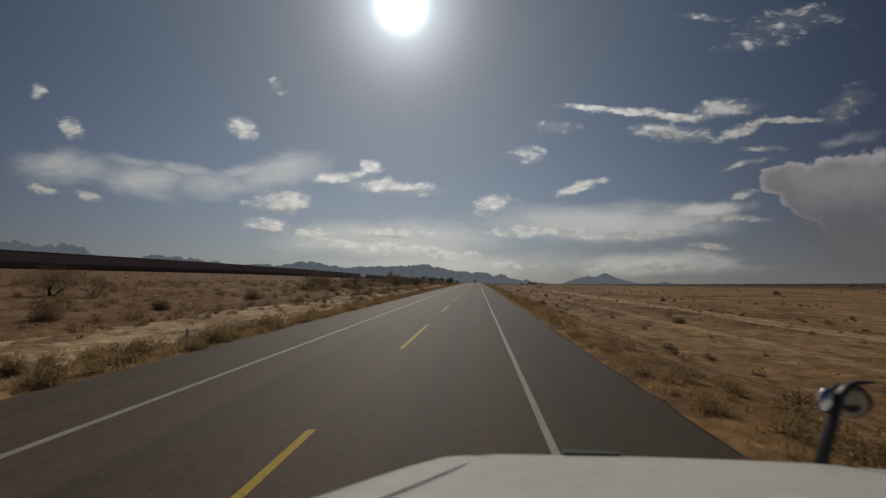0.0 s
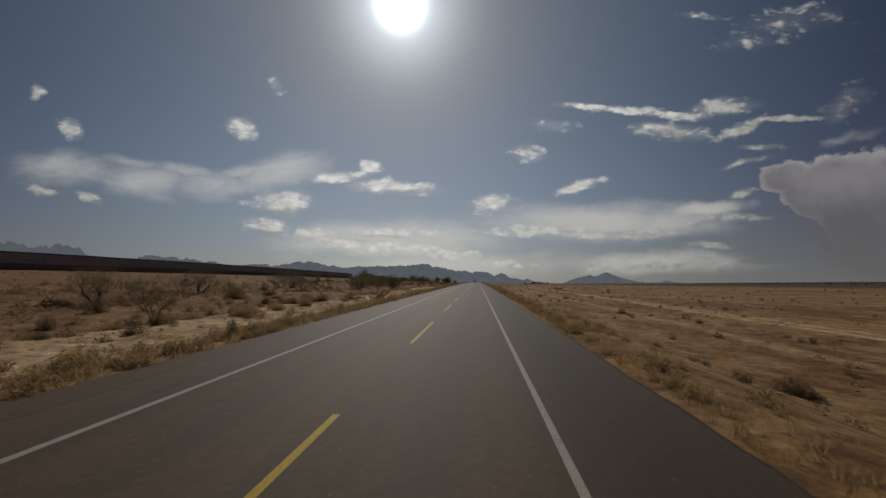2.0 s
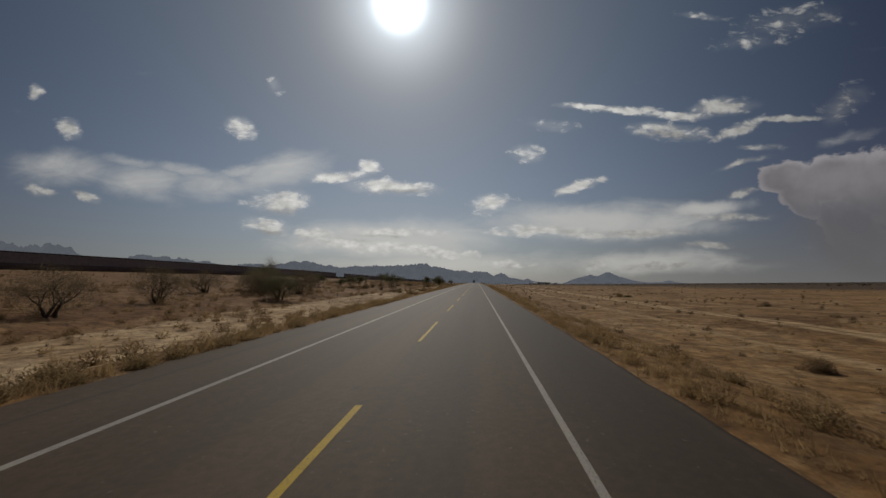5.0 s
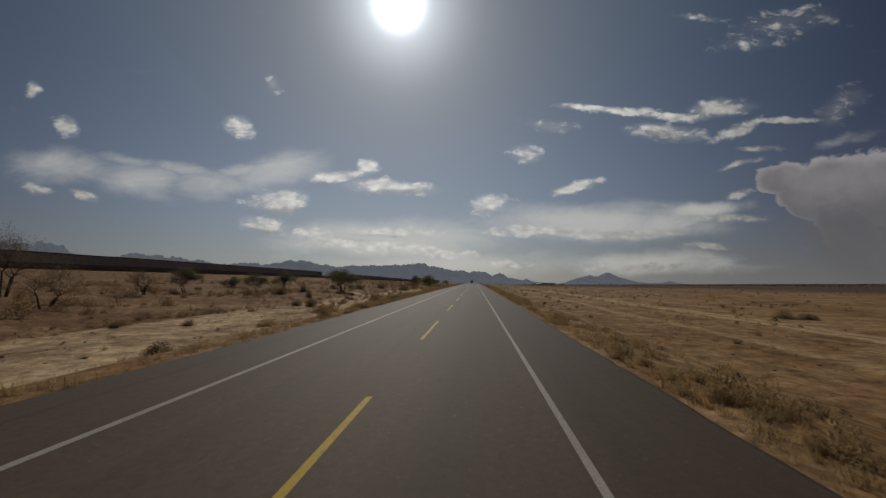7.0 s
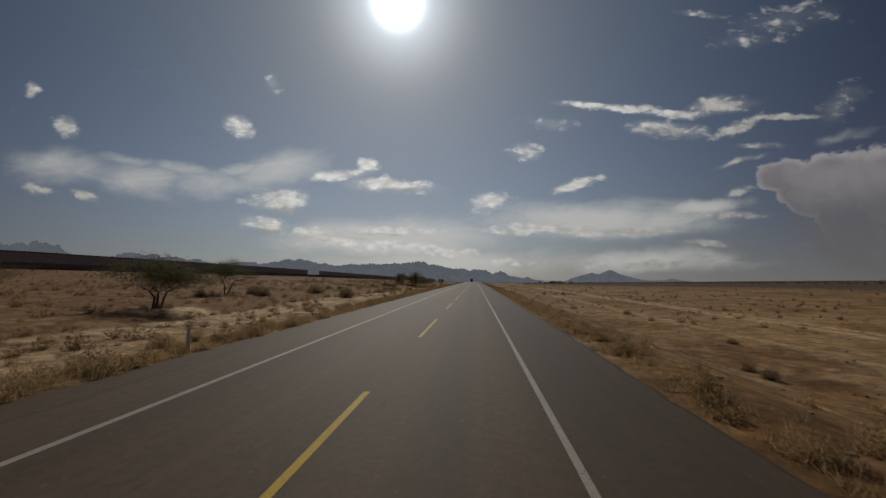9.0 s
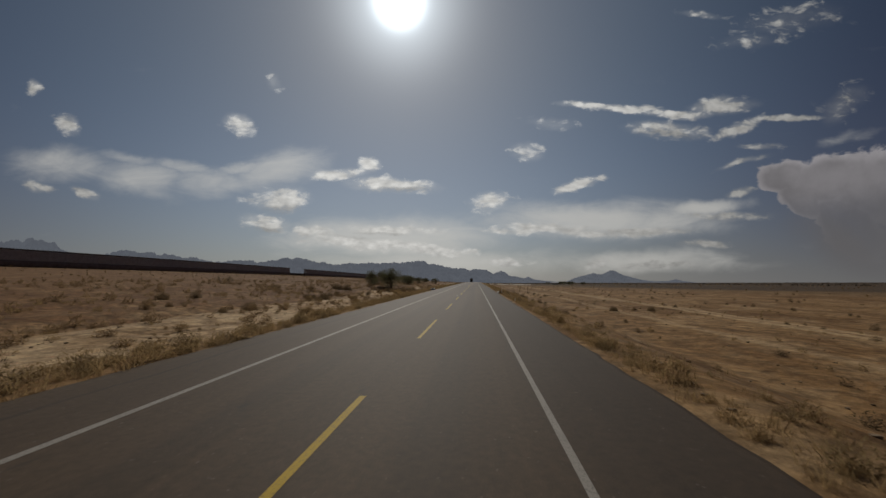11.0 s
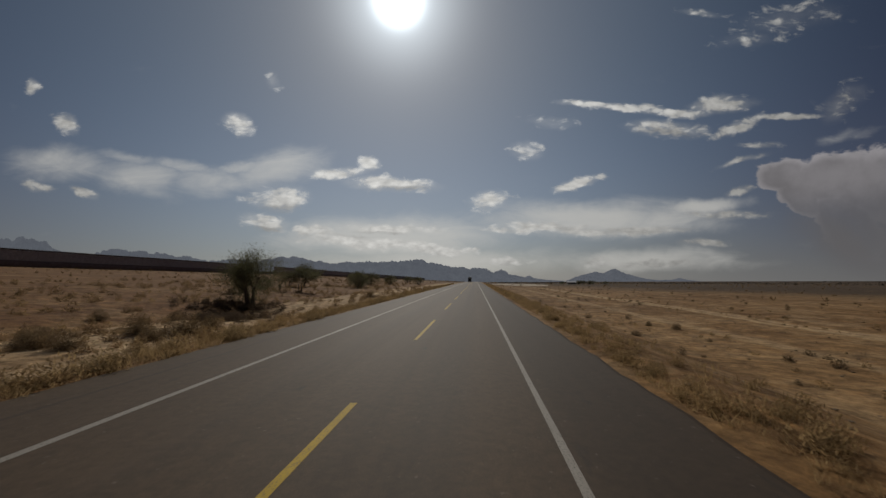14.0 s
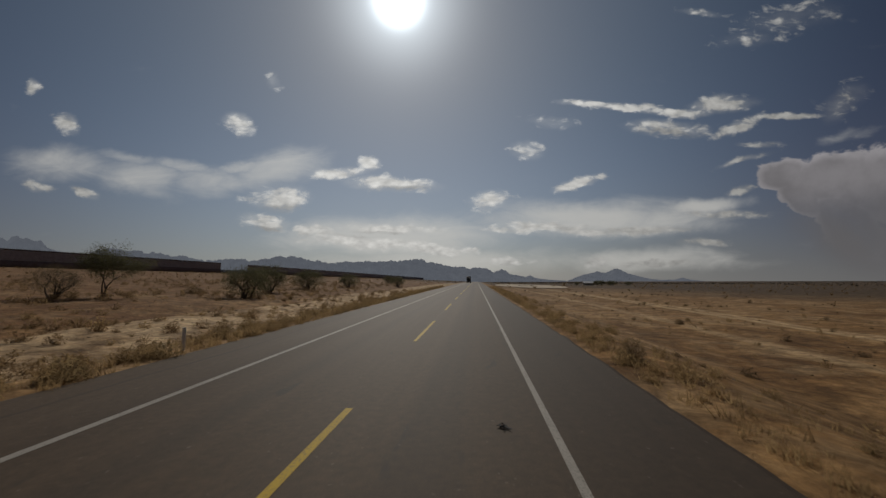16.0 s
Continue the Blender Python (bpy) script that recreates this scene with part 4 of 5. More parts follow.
shrub("straw", -20.8, 393.6, 0.64, 0.90)
shrub("grey", -31.9, 403.8, 3.31, 1.82)
shrub("straw", -16.5, 392.0, 0.92, 0.64)
shrub("straw", -17.4, 394.7, 1.61, 1.08)
shrub("grey", -22.9, 401.5, 1.67, 1.04)
shrub("grey", -28.4, 410.2, 2.00, 0.90)
shrub("straw", -17.7, 398.0, 2.53, 1.11)
shrub("straw", -17.7, 399.9, 1.71, 0.86)
shrub("grey", -22.6, 410.1, 2.21, 0.98)
shrub("grey", -18.8, 408.2, 1.84, 1.15)
shrub("grey", -17.3, 411.3, 1.76, 1.01)
shrub("grey", -17.1, 413.6, 3.21, 1.34)
shrub("straw", -9.1, 396.8, 1.74, 0.58)
shrub("straw", -16.2, 390.3, 0.62, 0.82)
shrub("straw", -9.6, 394.8, 1.32, 0.47)
shrub("straw", -22.4, 398.5, 1.31, 0.66)
shrub("straw", -16.3, 395.1, 1.37, 0.66)
shrub("straw", -20.0, 404.7, 1.65, 0.66)
shrub("grey", -29.2, 109.1, 1.78, 0.99)
shrub("grey", -24.5, 106.7, 1.79, 1.00)
shrub("grey", -22.8, 113.1, 2.90, 1.61)
shrub("straw", -19.5, 114.2, 1.60, 0.92)
shrub("grey", -20.7, 119.6, 2.14, 1.07)
shrub("grey", -16.8, 123.6, 1.64, 0.94)
shrub("straw", -9.1, 101.7, 1.21, 0.59)
shrub("grey", -36.7, 123.5, 3.40, 1.34)
shrub("grey", -44.5, 136.3, 2.40, 1.76)
shrub("grey", -30.8, 114.9, 1.93, 0.67)
shrub("grey", -28.1, 371.7, 1.95, 0.99)
shrub("grey", -27.7, 373.3, 1.51, 0.94)
shrub("grey", -28.0, 382.0, 1.75, 0.85)
shrub("straw", -19.7, 369.9, 0.90, 0.70)
shrub("straw", -17.2, 364.7, 0.97, 0.73)
shrub("straw", -17.0, 362.9, 0.87, 1.00)
shrub("straw", -9.1, 357.3, 0.85, 0.55)
shrub("straw", -9.1, 359.4, 0.56, 0.48)
shrub("straw", -9.1, 360.5, 1.05, 0.74)
shrub("straw", -20.9, 372.9, 0.80, 0.65)
shrub("straw", -20.9, 379.8, 1.38, 0.78)
shrub("grey", -23.0, 385.0, 1.34, 0.75)
shrub("straw", -9.1, 363.3, 0.64, 0.53)
shrub("straw", -9.1, 364.8, 1.18, 0.71)
shrub("grey", -21.0, 408.7, 2.60, 1.21)
shrub("grey", -33.1, 402.2, 2.77, 1.74)
shrub("grey", -28.3, 406.3, 1.68, 0.76)
shrub("grey", -35.3, 389.8, 2.17, 0.80)
shrub("grey", -47.2, 397.7, 2.97, 0.89)
shrub("grey", -21.5, 241.3, 1.74, 1.02)
shrub("grey", -19.9, 241.8, 1.78, 1.33)
shrub("straw", -21.5, 245.4, 1.57, 0.87)
shrub("grey", -21.6, 247.0, 1.67, 0.67)
shrub("straw", -17.8, 242.8, 0.98, 0.61)
shrub("grey", -18.1, 244.3, 0.85, 0.82)
shrub("straw", -19.3, 247.6, 0.68, 0.57)
shrub("grey", -18.4, 248.4, 1.35, 0.46)
shrub("grey", -9.1, 236.7, 1.10, 1.02)
shrub("grey", -9.1, 237.9, 1.03, 0.57)
shrub("green", -9.1, 239.6, 1.26, 0.76)
shrub("grey", -35.4, 264.5, 3.17, 2.20)
shrub("grey", -37.8, 258.6, 2.22, 1.22)
shrub("grey", -54.5, 269.3, 2.17, 0.87)
shrub("grey", -30.7, 266.4, 1.64, 1.96)
shrub("straw", -9.1, 233.2, 0.81, 0.57)
shrub("straw", -9.1, 232.6, 0.46, 0.31)
shrub("grey", -28.1, 79.6, 1.30, 1.23)
shrub("grey", -21.0, 78.4, 1.21, 0.76)
shrub("grey", -31.6, 86.5, 2.09, 1.71)
shrub("grey", -22.9, 82.6, 1.43, 1.47)
shrub("green", -9.1, 71.4, 0.75, 0.70)
shrub("straw", -9.1, 74.4, 1.66, 0.69)
shrub("straw", -21.7, 91.5, 2.92, 1.33)
shrub("straw", -21.9, 98.2, 2.50, 1.13)
shrub("straw", -21.2, 103.9, 2.47, 1.41)
shrub("grey", -39.6, 118.1, 3.40, 1.86)
shrub("grey", -39.9, 90.5, 2.71, 0.97)


def scatter(name, protos, places, mat, label, category):
    """Many small plants in one mesh; places: rows of x, y, width, height."""
    rng = np.random.RandomState(len(name) * 31)
    P = np.asarray(places)
    pick = rng.randint(len(protos), size=len(P))
    turn = rng.uniform(0, math.tau, len(P))
    z = land(P[:, 0], P[:, 1]) - 0.015
    out_ = []
    for k, q in enumerate(protos):
        s = np.where(pick == k)[0]
        if not len(s):
            continue
        c, n = np.cos(turn[s])[:, None, None], np.sin(turn[s])[:, None, None]
        wx, hz = P[s, 2][:, None, None], P[s, 3][:, None, None]
        X = (q[None, :, :, 0] * c - q[None, :, :, 1] * n) * wx + P[s, 0][:, None, None]
        Y = (q[None, :, :, 0] * n + q[None, :, :, 1] * c) * wx + P[s, 1][:, None, None]
        Z = q[None, :, :, 2] * hz + z[s][:, None, None]
        out_.append(np.stack([X, Y, Z], -1).reshape(-1, 3))
    V = np.concatenate(out_)
    return tagged(placed(name, arrays(name, V, np.arange(len(V)).reshape(-1, protos[0].shape[1])), mat), label, category, kind="stuff")


def patchy(x, y, seed, size):
    return waves(x, y, seed, size, 8)


rng = np.random.RandomState(7)
TUFT = [tuft_blades(300 + k, 12, 0.023) for k in range(6)]
FULL = [fuzz(380 + k, 330, 0.16, 0.0132, 0.85, 0.8) for k in range(7)]
MID = [fuzz(390 + k, 170, 0.18, 0.021) for k in range(7)]
LOW = [fuzz(400 + k, 62, 0.23, 0.036) for k in range(7)]
TINY = [shrub_twigs(500 + k, 5, 12, 0.34, 0.075) for k in range(5)]

# dry grass along both verges, thick at the asphalt's edge, thinning outwards
grass, clumps, olive = [], [], []
for side, edge, reach, count in ((1, EDGE_R, 4.4, 9500), (-1, -EDGE_L, 4.2, 9500)):
    y = rng.uniform(-8, 560, count)
    off = 0.04 + rng.exponential(reach / 3.2, count)
    x = side * (edge + off)
    thick = patchy(x, y, 41 + side, 19) + 0.5 * patchy(x, y, 47 + side, 5)
    keep = (thick > np.where(off < 2.2, -0.95 if side > 0 else np.where(y > 395, -1.6, -0.85), np.where((y > 395) & (side < 0), -0.7, -0.25)) + 0.07 * off) & (off < reach * 1.7)
    bare = (y > 188) & (y < 226) if side < 0 else (y > 999)
    keep &= ~(bare & (rng.uniform(size=count) < 0.9))
    keep &= ~((np.abs(y - (372.5 if side > 0 else 387.5)) < 4.2) & (off < 1.1))
    h = rng.uniform(0.12, 0.36, count) * (0.8 if side > 0 else 0.9) * (1.0 + 0.6 * np.clip(thick, -0.3, 1))
    rows = np.stack([x, y, h * rng.uniform(0.8, 1.5, count), h], -1)
    grass.append(rows[keep])
    # a fringe leaning over the asphalt's edge
    n2 = 4200
    fy, fo = rng.uniform(-8, 520, n2), rng.uniform(-0.05, 0.9, n2) ** 1.0
    fh = rng.uniform(0.14, 0.38, n2) * (0.9 if side > 0 else 1.25)
    fx = side * (edge + fo)
    ok = (patchy(fx, fy, 57 + side, 9) > -0.55) & ~((np.abs(fy - (372.5 if side > 0 else 387.5)) < 4.2))
    ok &= ~((fy > 188) & (fy < 226) & (rng.uniform(size=n2) < 0.6)) if side < 0 else ok
    grass.append(np.stack([fx, fy, fh * rng.uniform(0.9, 1.6, n2), fh], -1)[ok])
    # rounder clumps of brush among the grass
    dice = rng.uniform(size=count)
    big = keep & (off < 3.2) & (dice < (0.18 if side < 0 else 0.18)) & (off > 0.12)
    w = rng.uniform(0.45, 1.2, count) if side < 0 else rng.uniform(0.30, 0.95, count)
    rows = np.stack([x, y, w, w * rng.uniform(0.5, 0.75, count)], -1)
    clumps.append(rows[big & (dice > (0.09 if side < 0 else 0.05))])
    olive.append(rows[big & (dice <= (0.09 if side < 0 else 0.05))])
scatter("verge_grass", TUFT, np.concatenate(grass), STRAW, "dry straw-coloured grass along the road's edges", "grass")
scatter("verge_brush", FULL, np.concatenate(clumps), STRAW, "dry brown brush along the road's edges", "brush")
scatter("olive_brush", FULL, np.concatenate(olive), OLIVE, "rounded olive-brown bushes along the road's edges", "brush")


# low scrub over the plain
def scrub(count, x0, x1, y0, y1, lo, hi, seed, bias):
    g = np.random.RandomState(seed)
    x, y = g.uniform(x0, x1, count), g.uniform(y0, y1, count)
    keep = patchy(x, y, seed, 26) + 0.5 * patchy(x, y, seed + 1, 8) > bias
    w = lo + (hi - lo) * g.uniform(0, 1, count) ** 1.4
    return np.stack([x, y, w, w * g.uniform(0.5, 0.85, count)], -1)[keep]


near_left = scrub(2300, -32, -11, -10, 560, 0.35, 1.6, 62, -0.12)
mid_left = scrub(4600, -90, -32, -10, 640, 0.5, 2.1, 73, -0.1)
near_right = scrub(1700, 8, 75, -10, 600, 0.25, 1.15, 61, -0.05)
near_left = near_left[~((near_left[:, 1] > 186) & (near_left[:, 1] < 245) & (near_left[:, 0] > -24) & (near_left[:, 2] > 0.55))]
tan_left = scrub(3000, -48, -11, -10, 560, 0.3, 1.2, 64, -0.12)
tan_right = scrub(2400, 7, 42, -10, 560, 0.15, 0.8, 63, -0.05)
tan_left = tan_left[~((tan_left[:, 1] > 186) & (tan_left[:, 1] < 245) & (tan_left[:, 0] > -24) & (tan_left[:, 2] > 0.5))]
scatter("bushy_scrub", MID, near_right, BROWN, "small dark brown bushes dotted over the tan plain", "scrub")
scatter("low_scrub", MID, near_left, SHRUB, "low grey-brown desert scrub on the sandy plain", "scrub")
scatter("low_dry_scrub", LOW, np.concatenate([tan_left, tan_right]), STRAW, "low straw-coloured dry scrub on the sandy plain", "scrub")
scatter("brown_scrub", LOW, mid_left, SHRUB, "grey-brown scrub on the rising plain below the fence", "scrub")
far = [scrub(2600, 60, 420, -10, 1100, 0.6, 1.8, 65, 0.0), scrub(3000, -235, -80, -10, 1100, 0.6, 1.8, 66, -0.05),
       scrub(2000, -235, -12, 560, 2200, 0.8, 2.6, 68, -0.15), scrub(2400, 12, 330, 600, 2600, 0.8, 2.6, 69, -0.1)]
scatter("far_scrub", TINY, np.concatenate(far), SHRUB, "dark scrub scattered to the horizon", "scrub")
band = [scrub(3200, 270, 950, 0, 1700, 1.2, 3.2, 67, -0.4), scrub(2500, 40, 380, 950, 2300, 1.2, 3.4, 77, -0.3)]
scatter("horizon_brush", TINY, np.concatenate(band), DARK_BRUSH, "dark line of brush far across the plain", "brush")
# dead brush choking the hollow beside the big mesquite
g_ = np.random.RandomState(91)
hx, hy = g_.normal(-28.8, 2.4, 170), g_.normal(437.4, 3.0, 170)
hx[110:], hy[110:] = g_.normal(-20.3, 1.7, 60), g_.normal(422.3, 1.5, 60)
hw = g_.uniform(0.7, 1.7, 170)
scatter("dead_brush", FULL, np.stack([hx, hy, hw, hw * g_.uniform(0.5, 0.8, 170)], -1), DEAD, "dark tangled dead brush in a washed-out hollow", "brush")
# broken twigs and dead tufts littering the ground below the fence
litter = scrub(5200, -42, -10.5, -10, 540, 0.12, 0.42, 93, -0.35)
scatter("ground_litter", TUFT, litter, DEAD, "dead tufts and broken twigs littering the brown ground", "litter")
# stones on the open ground
def stone_quads(seed):
    g = np.random.RandomState(seed)
    s = g.uniform(0.7, 1.2, (2, 2, 2))
    c = {(i, j, k): np.array([(i - 0.5) * s[i, j, k], (j - 0.5) * s[i, j, k], k * 0.8 * s[i, j, k] - 0.15]) for i in (0, 1) for j in (0, 1) for k in (0, 1)}
    return np.array([[c[a] for a in f] for f in (((0, 0, 1), (1, 0, 1), (1, 1, 1), (0, 1, 1)), ((0, 0, 0), (1, 0, 0), (1, 0, 1), (0, 0, 1)), ((1, 0, 0), (1, 1, 0), (1, 1, 1), (1, 0, 1)),
                                                  ((1, 1, 0), (0, 1, 0), (0, 1, 1), (1, 1, 1)), ((0, 1, 0), (0, 0, 0), (0, 0, 1), (0, 1, 1)))])


STONE = mat_plain("desert_stone", (0.12, 0.08, 0.045), (0.24, 0.17, 0.10), 3.0, 0.9, 0.0, 0.3, (1, 1, 1), "Object")
pebbles = [scrub(4000, 4.3, 30, -10, 500, 0.03, 0.13, 71, -0.3), scrub(4000, -30, -8.8, -10, 500, 0.03, 0.14, 72, -0.3)]
scatter("stones", [stone_quads(k) for k in range(5)], np.concatenate(pebbles), STONE, "small brown stones strewn on the ground", "stones")


# ---- trees ----
def tree_meshes(seed, stems, leaves, low=0.30, bare=0.2, foliage=None):
    """A unit mesquite: 1 high, crown about 1 wide. Returns the wood and the leaf mesh."""
    g = np.random.RandomState(seed)
    bm = bmesh.new()
    tips = []

    def limb(p0, p1, r0, r1, sides=6):
        p0, p1 = Vector(p0), Vector(p1)
        quat = (p1 - p0).to_track_quat("Z", "Y")
        rings = []
        for p, r in ((p0, r0), (p1, r1)):
            rings.append([bm.verts.new(p + quat @ Vector((math.cos(math.tau * k / sides) * r, math.sin(math.tau * k / sides) * r, 0))) for k in range(sides)])
        for k in range(sides):
            bm.faces.new((rings[0][k], rings[0][(k + 1) % sides], rings[1][(k + 1) % sides], rings[1][k]))
        bm.faces.new(rings[1])

    def grow(p, way_, length, r, level):
        n = 3 if level < 2 else 2
        for s in range(n):
            way_ = (way_ + Vector(g.normal(size=3) * 0.20) + Vector((0, 0, 0.03))).normalized()
            q = p + way_ * (length / n)
            limb(p, q, r, r * 0.8, 6 if level == 0 else 4 if level < 3 else 3)
            p, r = q, r * 0.8
            if level >= 1:
                tips.append(tuple(p))
        if level < 4:
            for _ in range(3 if level < 2 else 2 if level < 3 else 1):
                side = Vector(g.normal(size=3))
                side.z = abs(side.z) * 0.35
                grow(p, (way_ * 0.7 + side.normalized() * 0.85).normalized(), length * g.uniform(0.55, 0.82), r * 0.68, level + 1)

    for _ in range(stems):
        a = g.uniform(0, math.tau)
        grow(Vector((math.cos(a) * 0.02, math.sin(a) * 0.02, -0.03)), Vector((math.cos(a) * 0.35, math.sin(a) * 0.35, 1)).normalized(), low * g.uniform(0.85, 1.15), 0.016 / math.sqrt(stems) + 0.005, 0)
    top = max(t[2] for t in tips)
    wide = max(max(abs(t[0]), abs(t[1])) for t in tips) * 2
    for v in bm.verts:
        v.co = Vector((v.co.x / wide * 0.92, v.co.y / wide * 0.92, v.co.z / top * 0.93))
    wood = bpy.data.meshes.new("trunk")
    bm.to_mesh(wood)
    bm.free()
    wood.materials.append(BARK)
    T = np.array(tips) / np.array([wide / 0.92, wide / 0.92, top / 0.93])
    q = []
    keep = T[g.uniform(size=len(T)) > bare]
    if low < 0.15:
        # sprays that fill the crown right down to the ground
        d = g.normal(size=(900, 3))
        d /= np.linalg.norm(d, axis=1)[:, None]
        r_ = 0.72 + 0.3 * np.max(np.maximum(d @ (lambda v: v / np.linalg.norm(v, axis=1)[:, None])(g.normal(size=(9, 3))).T, 0), axis=1)
        keep = np.concatenate([keep, d * (r_ * g.uniform(0.2, 1, 900) ** 0.4)[:, None] * np.array([0.46, 0.46, 0.44]) + np.array([0, 0, 0.46])])
    for _ in range(leaves):
        p = keep[g.randint(len(keep))] + g.normal(size=3) * np.array([0.055, 0.055, 0.045])
        q.append(leaf(p, g.uniform(0.009, 0.019), g)[:3])
    V = np.array(q).reshape(-1, 3)
    crown = arrays("crown", V, np.arange(len(V)).reshape(-1, 3))
    crown.materials.append(foliage or GREEN)
    return wood, crown


TREES = {"open": [tree_meshes(11, 2, 12000, 0.27, 0.1), tree_meshes(12, 3, 12000, 0.27, 0.1), tree_meshes(13, 2, 12000, 0.27, 0.1)],
         "dense": [tree_meshes(21, 4, 18000, 0.12, 0.0), tree_meshes(22, 5, 18000, 0.10, 0.0)],
         "brown": [tree_meshes(41, 5, 9000, 0.14, 0.0, TWIGGY), tree_meshes(42, 4, 8000, 0.13, 0.0, TWIGGY)],
         "thin": [tree_meshes(31, 3, 4200, 0.20, 0.2, TWIGGY), tree_meshes(32, 4, 4600, 0.18, 0.2, TWIGGY)]}
TREE_WORDS = {"open": "mesquite tree with a dull green open crown on bare sand", "dense": "bushy dark green mesquite tree with branches down to the ground",
              "brown": "wide half-bare brown mesquite tree with low twiggy branches", "thin": "small half-bare mesquite tree with thin grey branches"}
SPREAD = {"open": 1.4, "dense": 1.12, "brown": 1.12, "thin": 1.3}     # the leafy part is narrower than the longest twigs
COUNT, STOOD = [0], []


def tree(kind, x, y, w, h):
    if y < 190:
        w, h = w * 1.15, h * 1.22
    COUNT[0] += 1
    wood, crown = TREES[kind][COUNT[0] % len(TREES[kind])]
    t = tagged(new("mesquite_tree"), TREE_WORDS[kind], "tree", "mesquite trees on the plain")
    t.matrix_basis = Matrix.Translation((x, y, float(land(x, y)) - 0.03)) @ Matrix.Rotation(radians(COUNT[0] * 137.5 % 360), 4, "Z") @ Matrix.Diagonal((w * SPREAD[kind], w * SPREAD[kind], h, 1))
    STOOD.append((x, y))
    placed("trunk", wood, None, t)
    placed("crown", crown, None, t)
    return t


tree("open", -31.7, 287.7, 9.4, 6.0)
tree("open", -41.8, 314.5, 6.8, 6.0)
tree("open", -41.5, 279.0, 6.4, 4.6)
tree("open", -41.0, 266.7, 4.8, 4.4)
tree("thin", -46.0, 247.0, 4.2, 4.0)
tree("open", -47.6, 257.0, 6.2, 5.1)
tree("open", -42.1, 261.3, 3.6, 3.6)
tree("brown", -34.0, 213.5, 8.4, 5.4)
tree("brown", -43.4, 217.3, 6.4, 5.2)
tree("thin", -38.6, 227.5, 4.8, 5.0)
tree("thin", -52.0, 234.5, 5.6, 8.4)
tree("brown", -38.0, 207.0, 7.2, 5.0)
tree("brown", -41.5, 211.0, 6.8, 4.8)
tree("open", -46.0, 222.0, 7.4, 5.6)
tree("thin", -50.0, 229.0, 6.0, 5.8)
tree("brown", -47.5, 205.5, 6.6, 4.6)
tree("thin", -50.1, 151.6, 3.8, 3.6)
tree("brown", -48.9, 158.0, 6.4, 3.9)
tree("thin", -40.6, 153.3, 3.2, 3.8)
tree("thin", -41.8, 167.1, 3.4, 4.1)
tree("brown", -33.6, 168.0, 5.6, 4.0)
tree("dense", -29.7, 197.5, 5.6, 4.2)
tree("brown", -48.0, 121.1, 5.4, 3.9)
tree("thin", -45.0, 124.3, 2.2, 2.7)
tree("thin", -39.1, 142.7, 4.2, 3.5)
tree("brown", -37.4, 183.1, 6.0, 4.2)
tree("brown", -39.6, 94.4, 4.4, 3.9)
tree("thin", -38.0, 98.2, 3.6, 3.2)
tree("thin", -25.9, 86.1, 2.3, 3.0)
tree("thin", -46.8, 116.0, 3.4, 3.2)
tree("brown", -50.6, 43.8, 4.6, 3.5)
tree("thin", -46.0, 45.0, 3.4, 3.1)
tree("dense", -28.8, 440.6, 8.0, 8.1)
tree("open", -34.6, 468.2, 7.4, 5.6)
tree("thin", -40.5, 471.0, 3.4, 5.0)
tree("brown", -46.7, 488.0, 5.0, 4.3)
tree("open", -44.2, 491.5, 7.0, 6.9)
tree("dense", -33.4, 503.5, 6.6, 5.2)
tree("dense", -38.0, 518.0, 6.6, 5.8)
tree("dense", -38.8, 538.0, 7.4, 5.2)
tree("dense", -40.0, 457.5, 4.4, 6.8)
tree("dense", -40.5, 465.0, 3.2, 3.2)
tree("dense", -36.0, 560.0, 6.0, 4.6)
tree("dense", -30.0, 600.0, 6.0, 4.4)
tree("dense", -42.0, 640.0, 6.5, 4.6)
tree("thin", -68.2, 408.7, 2.2, 2.8)
tree("thin", -65.4, 408.8, 2.0, 2.5)

# dark undergrowth round the trees
g_ = np.random.RandomState(95)
under_trees = [(x_ + g_.normal() * 2.6, y_ + g_.normal() * 3.6, w_, w_ * g_.uniform(0.45, 0.75)) for x_, y_ in STOOD for w_ in g_.uniform(0.7, 2.0, 8)]
scatter("undergrowth", MID, np.array(under_trees), SHRUB, "grey-brown brush growing under and between the mesquite trees", "brush")


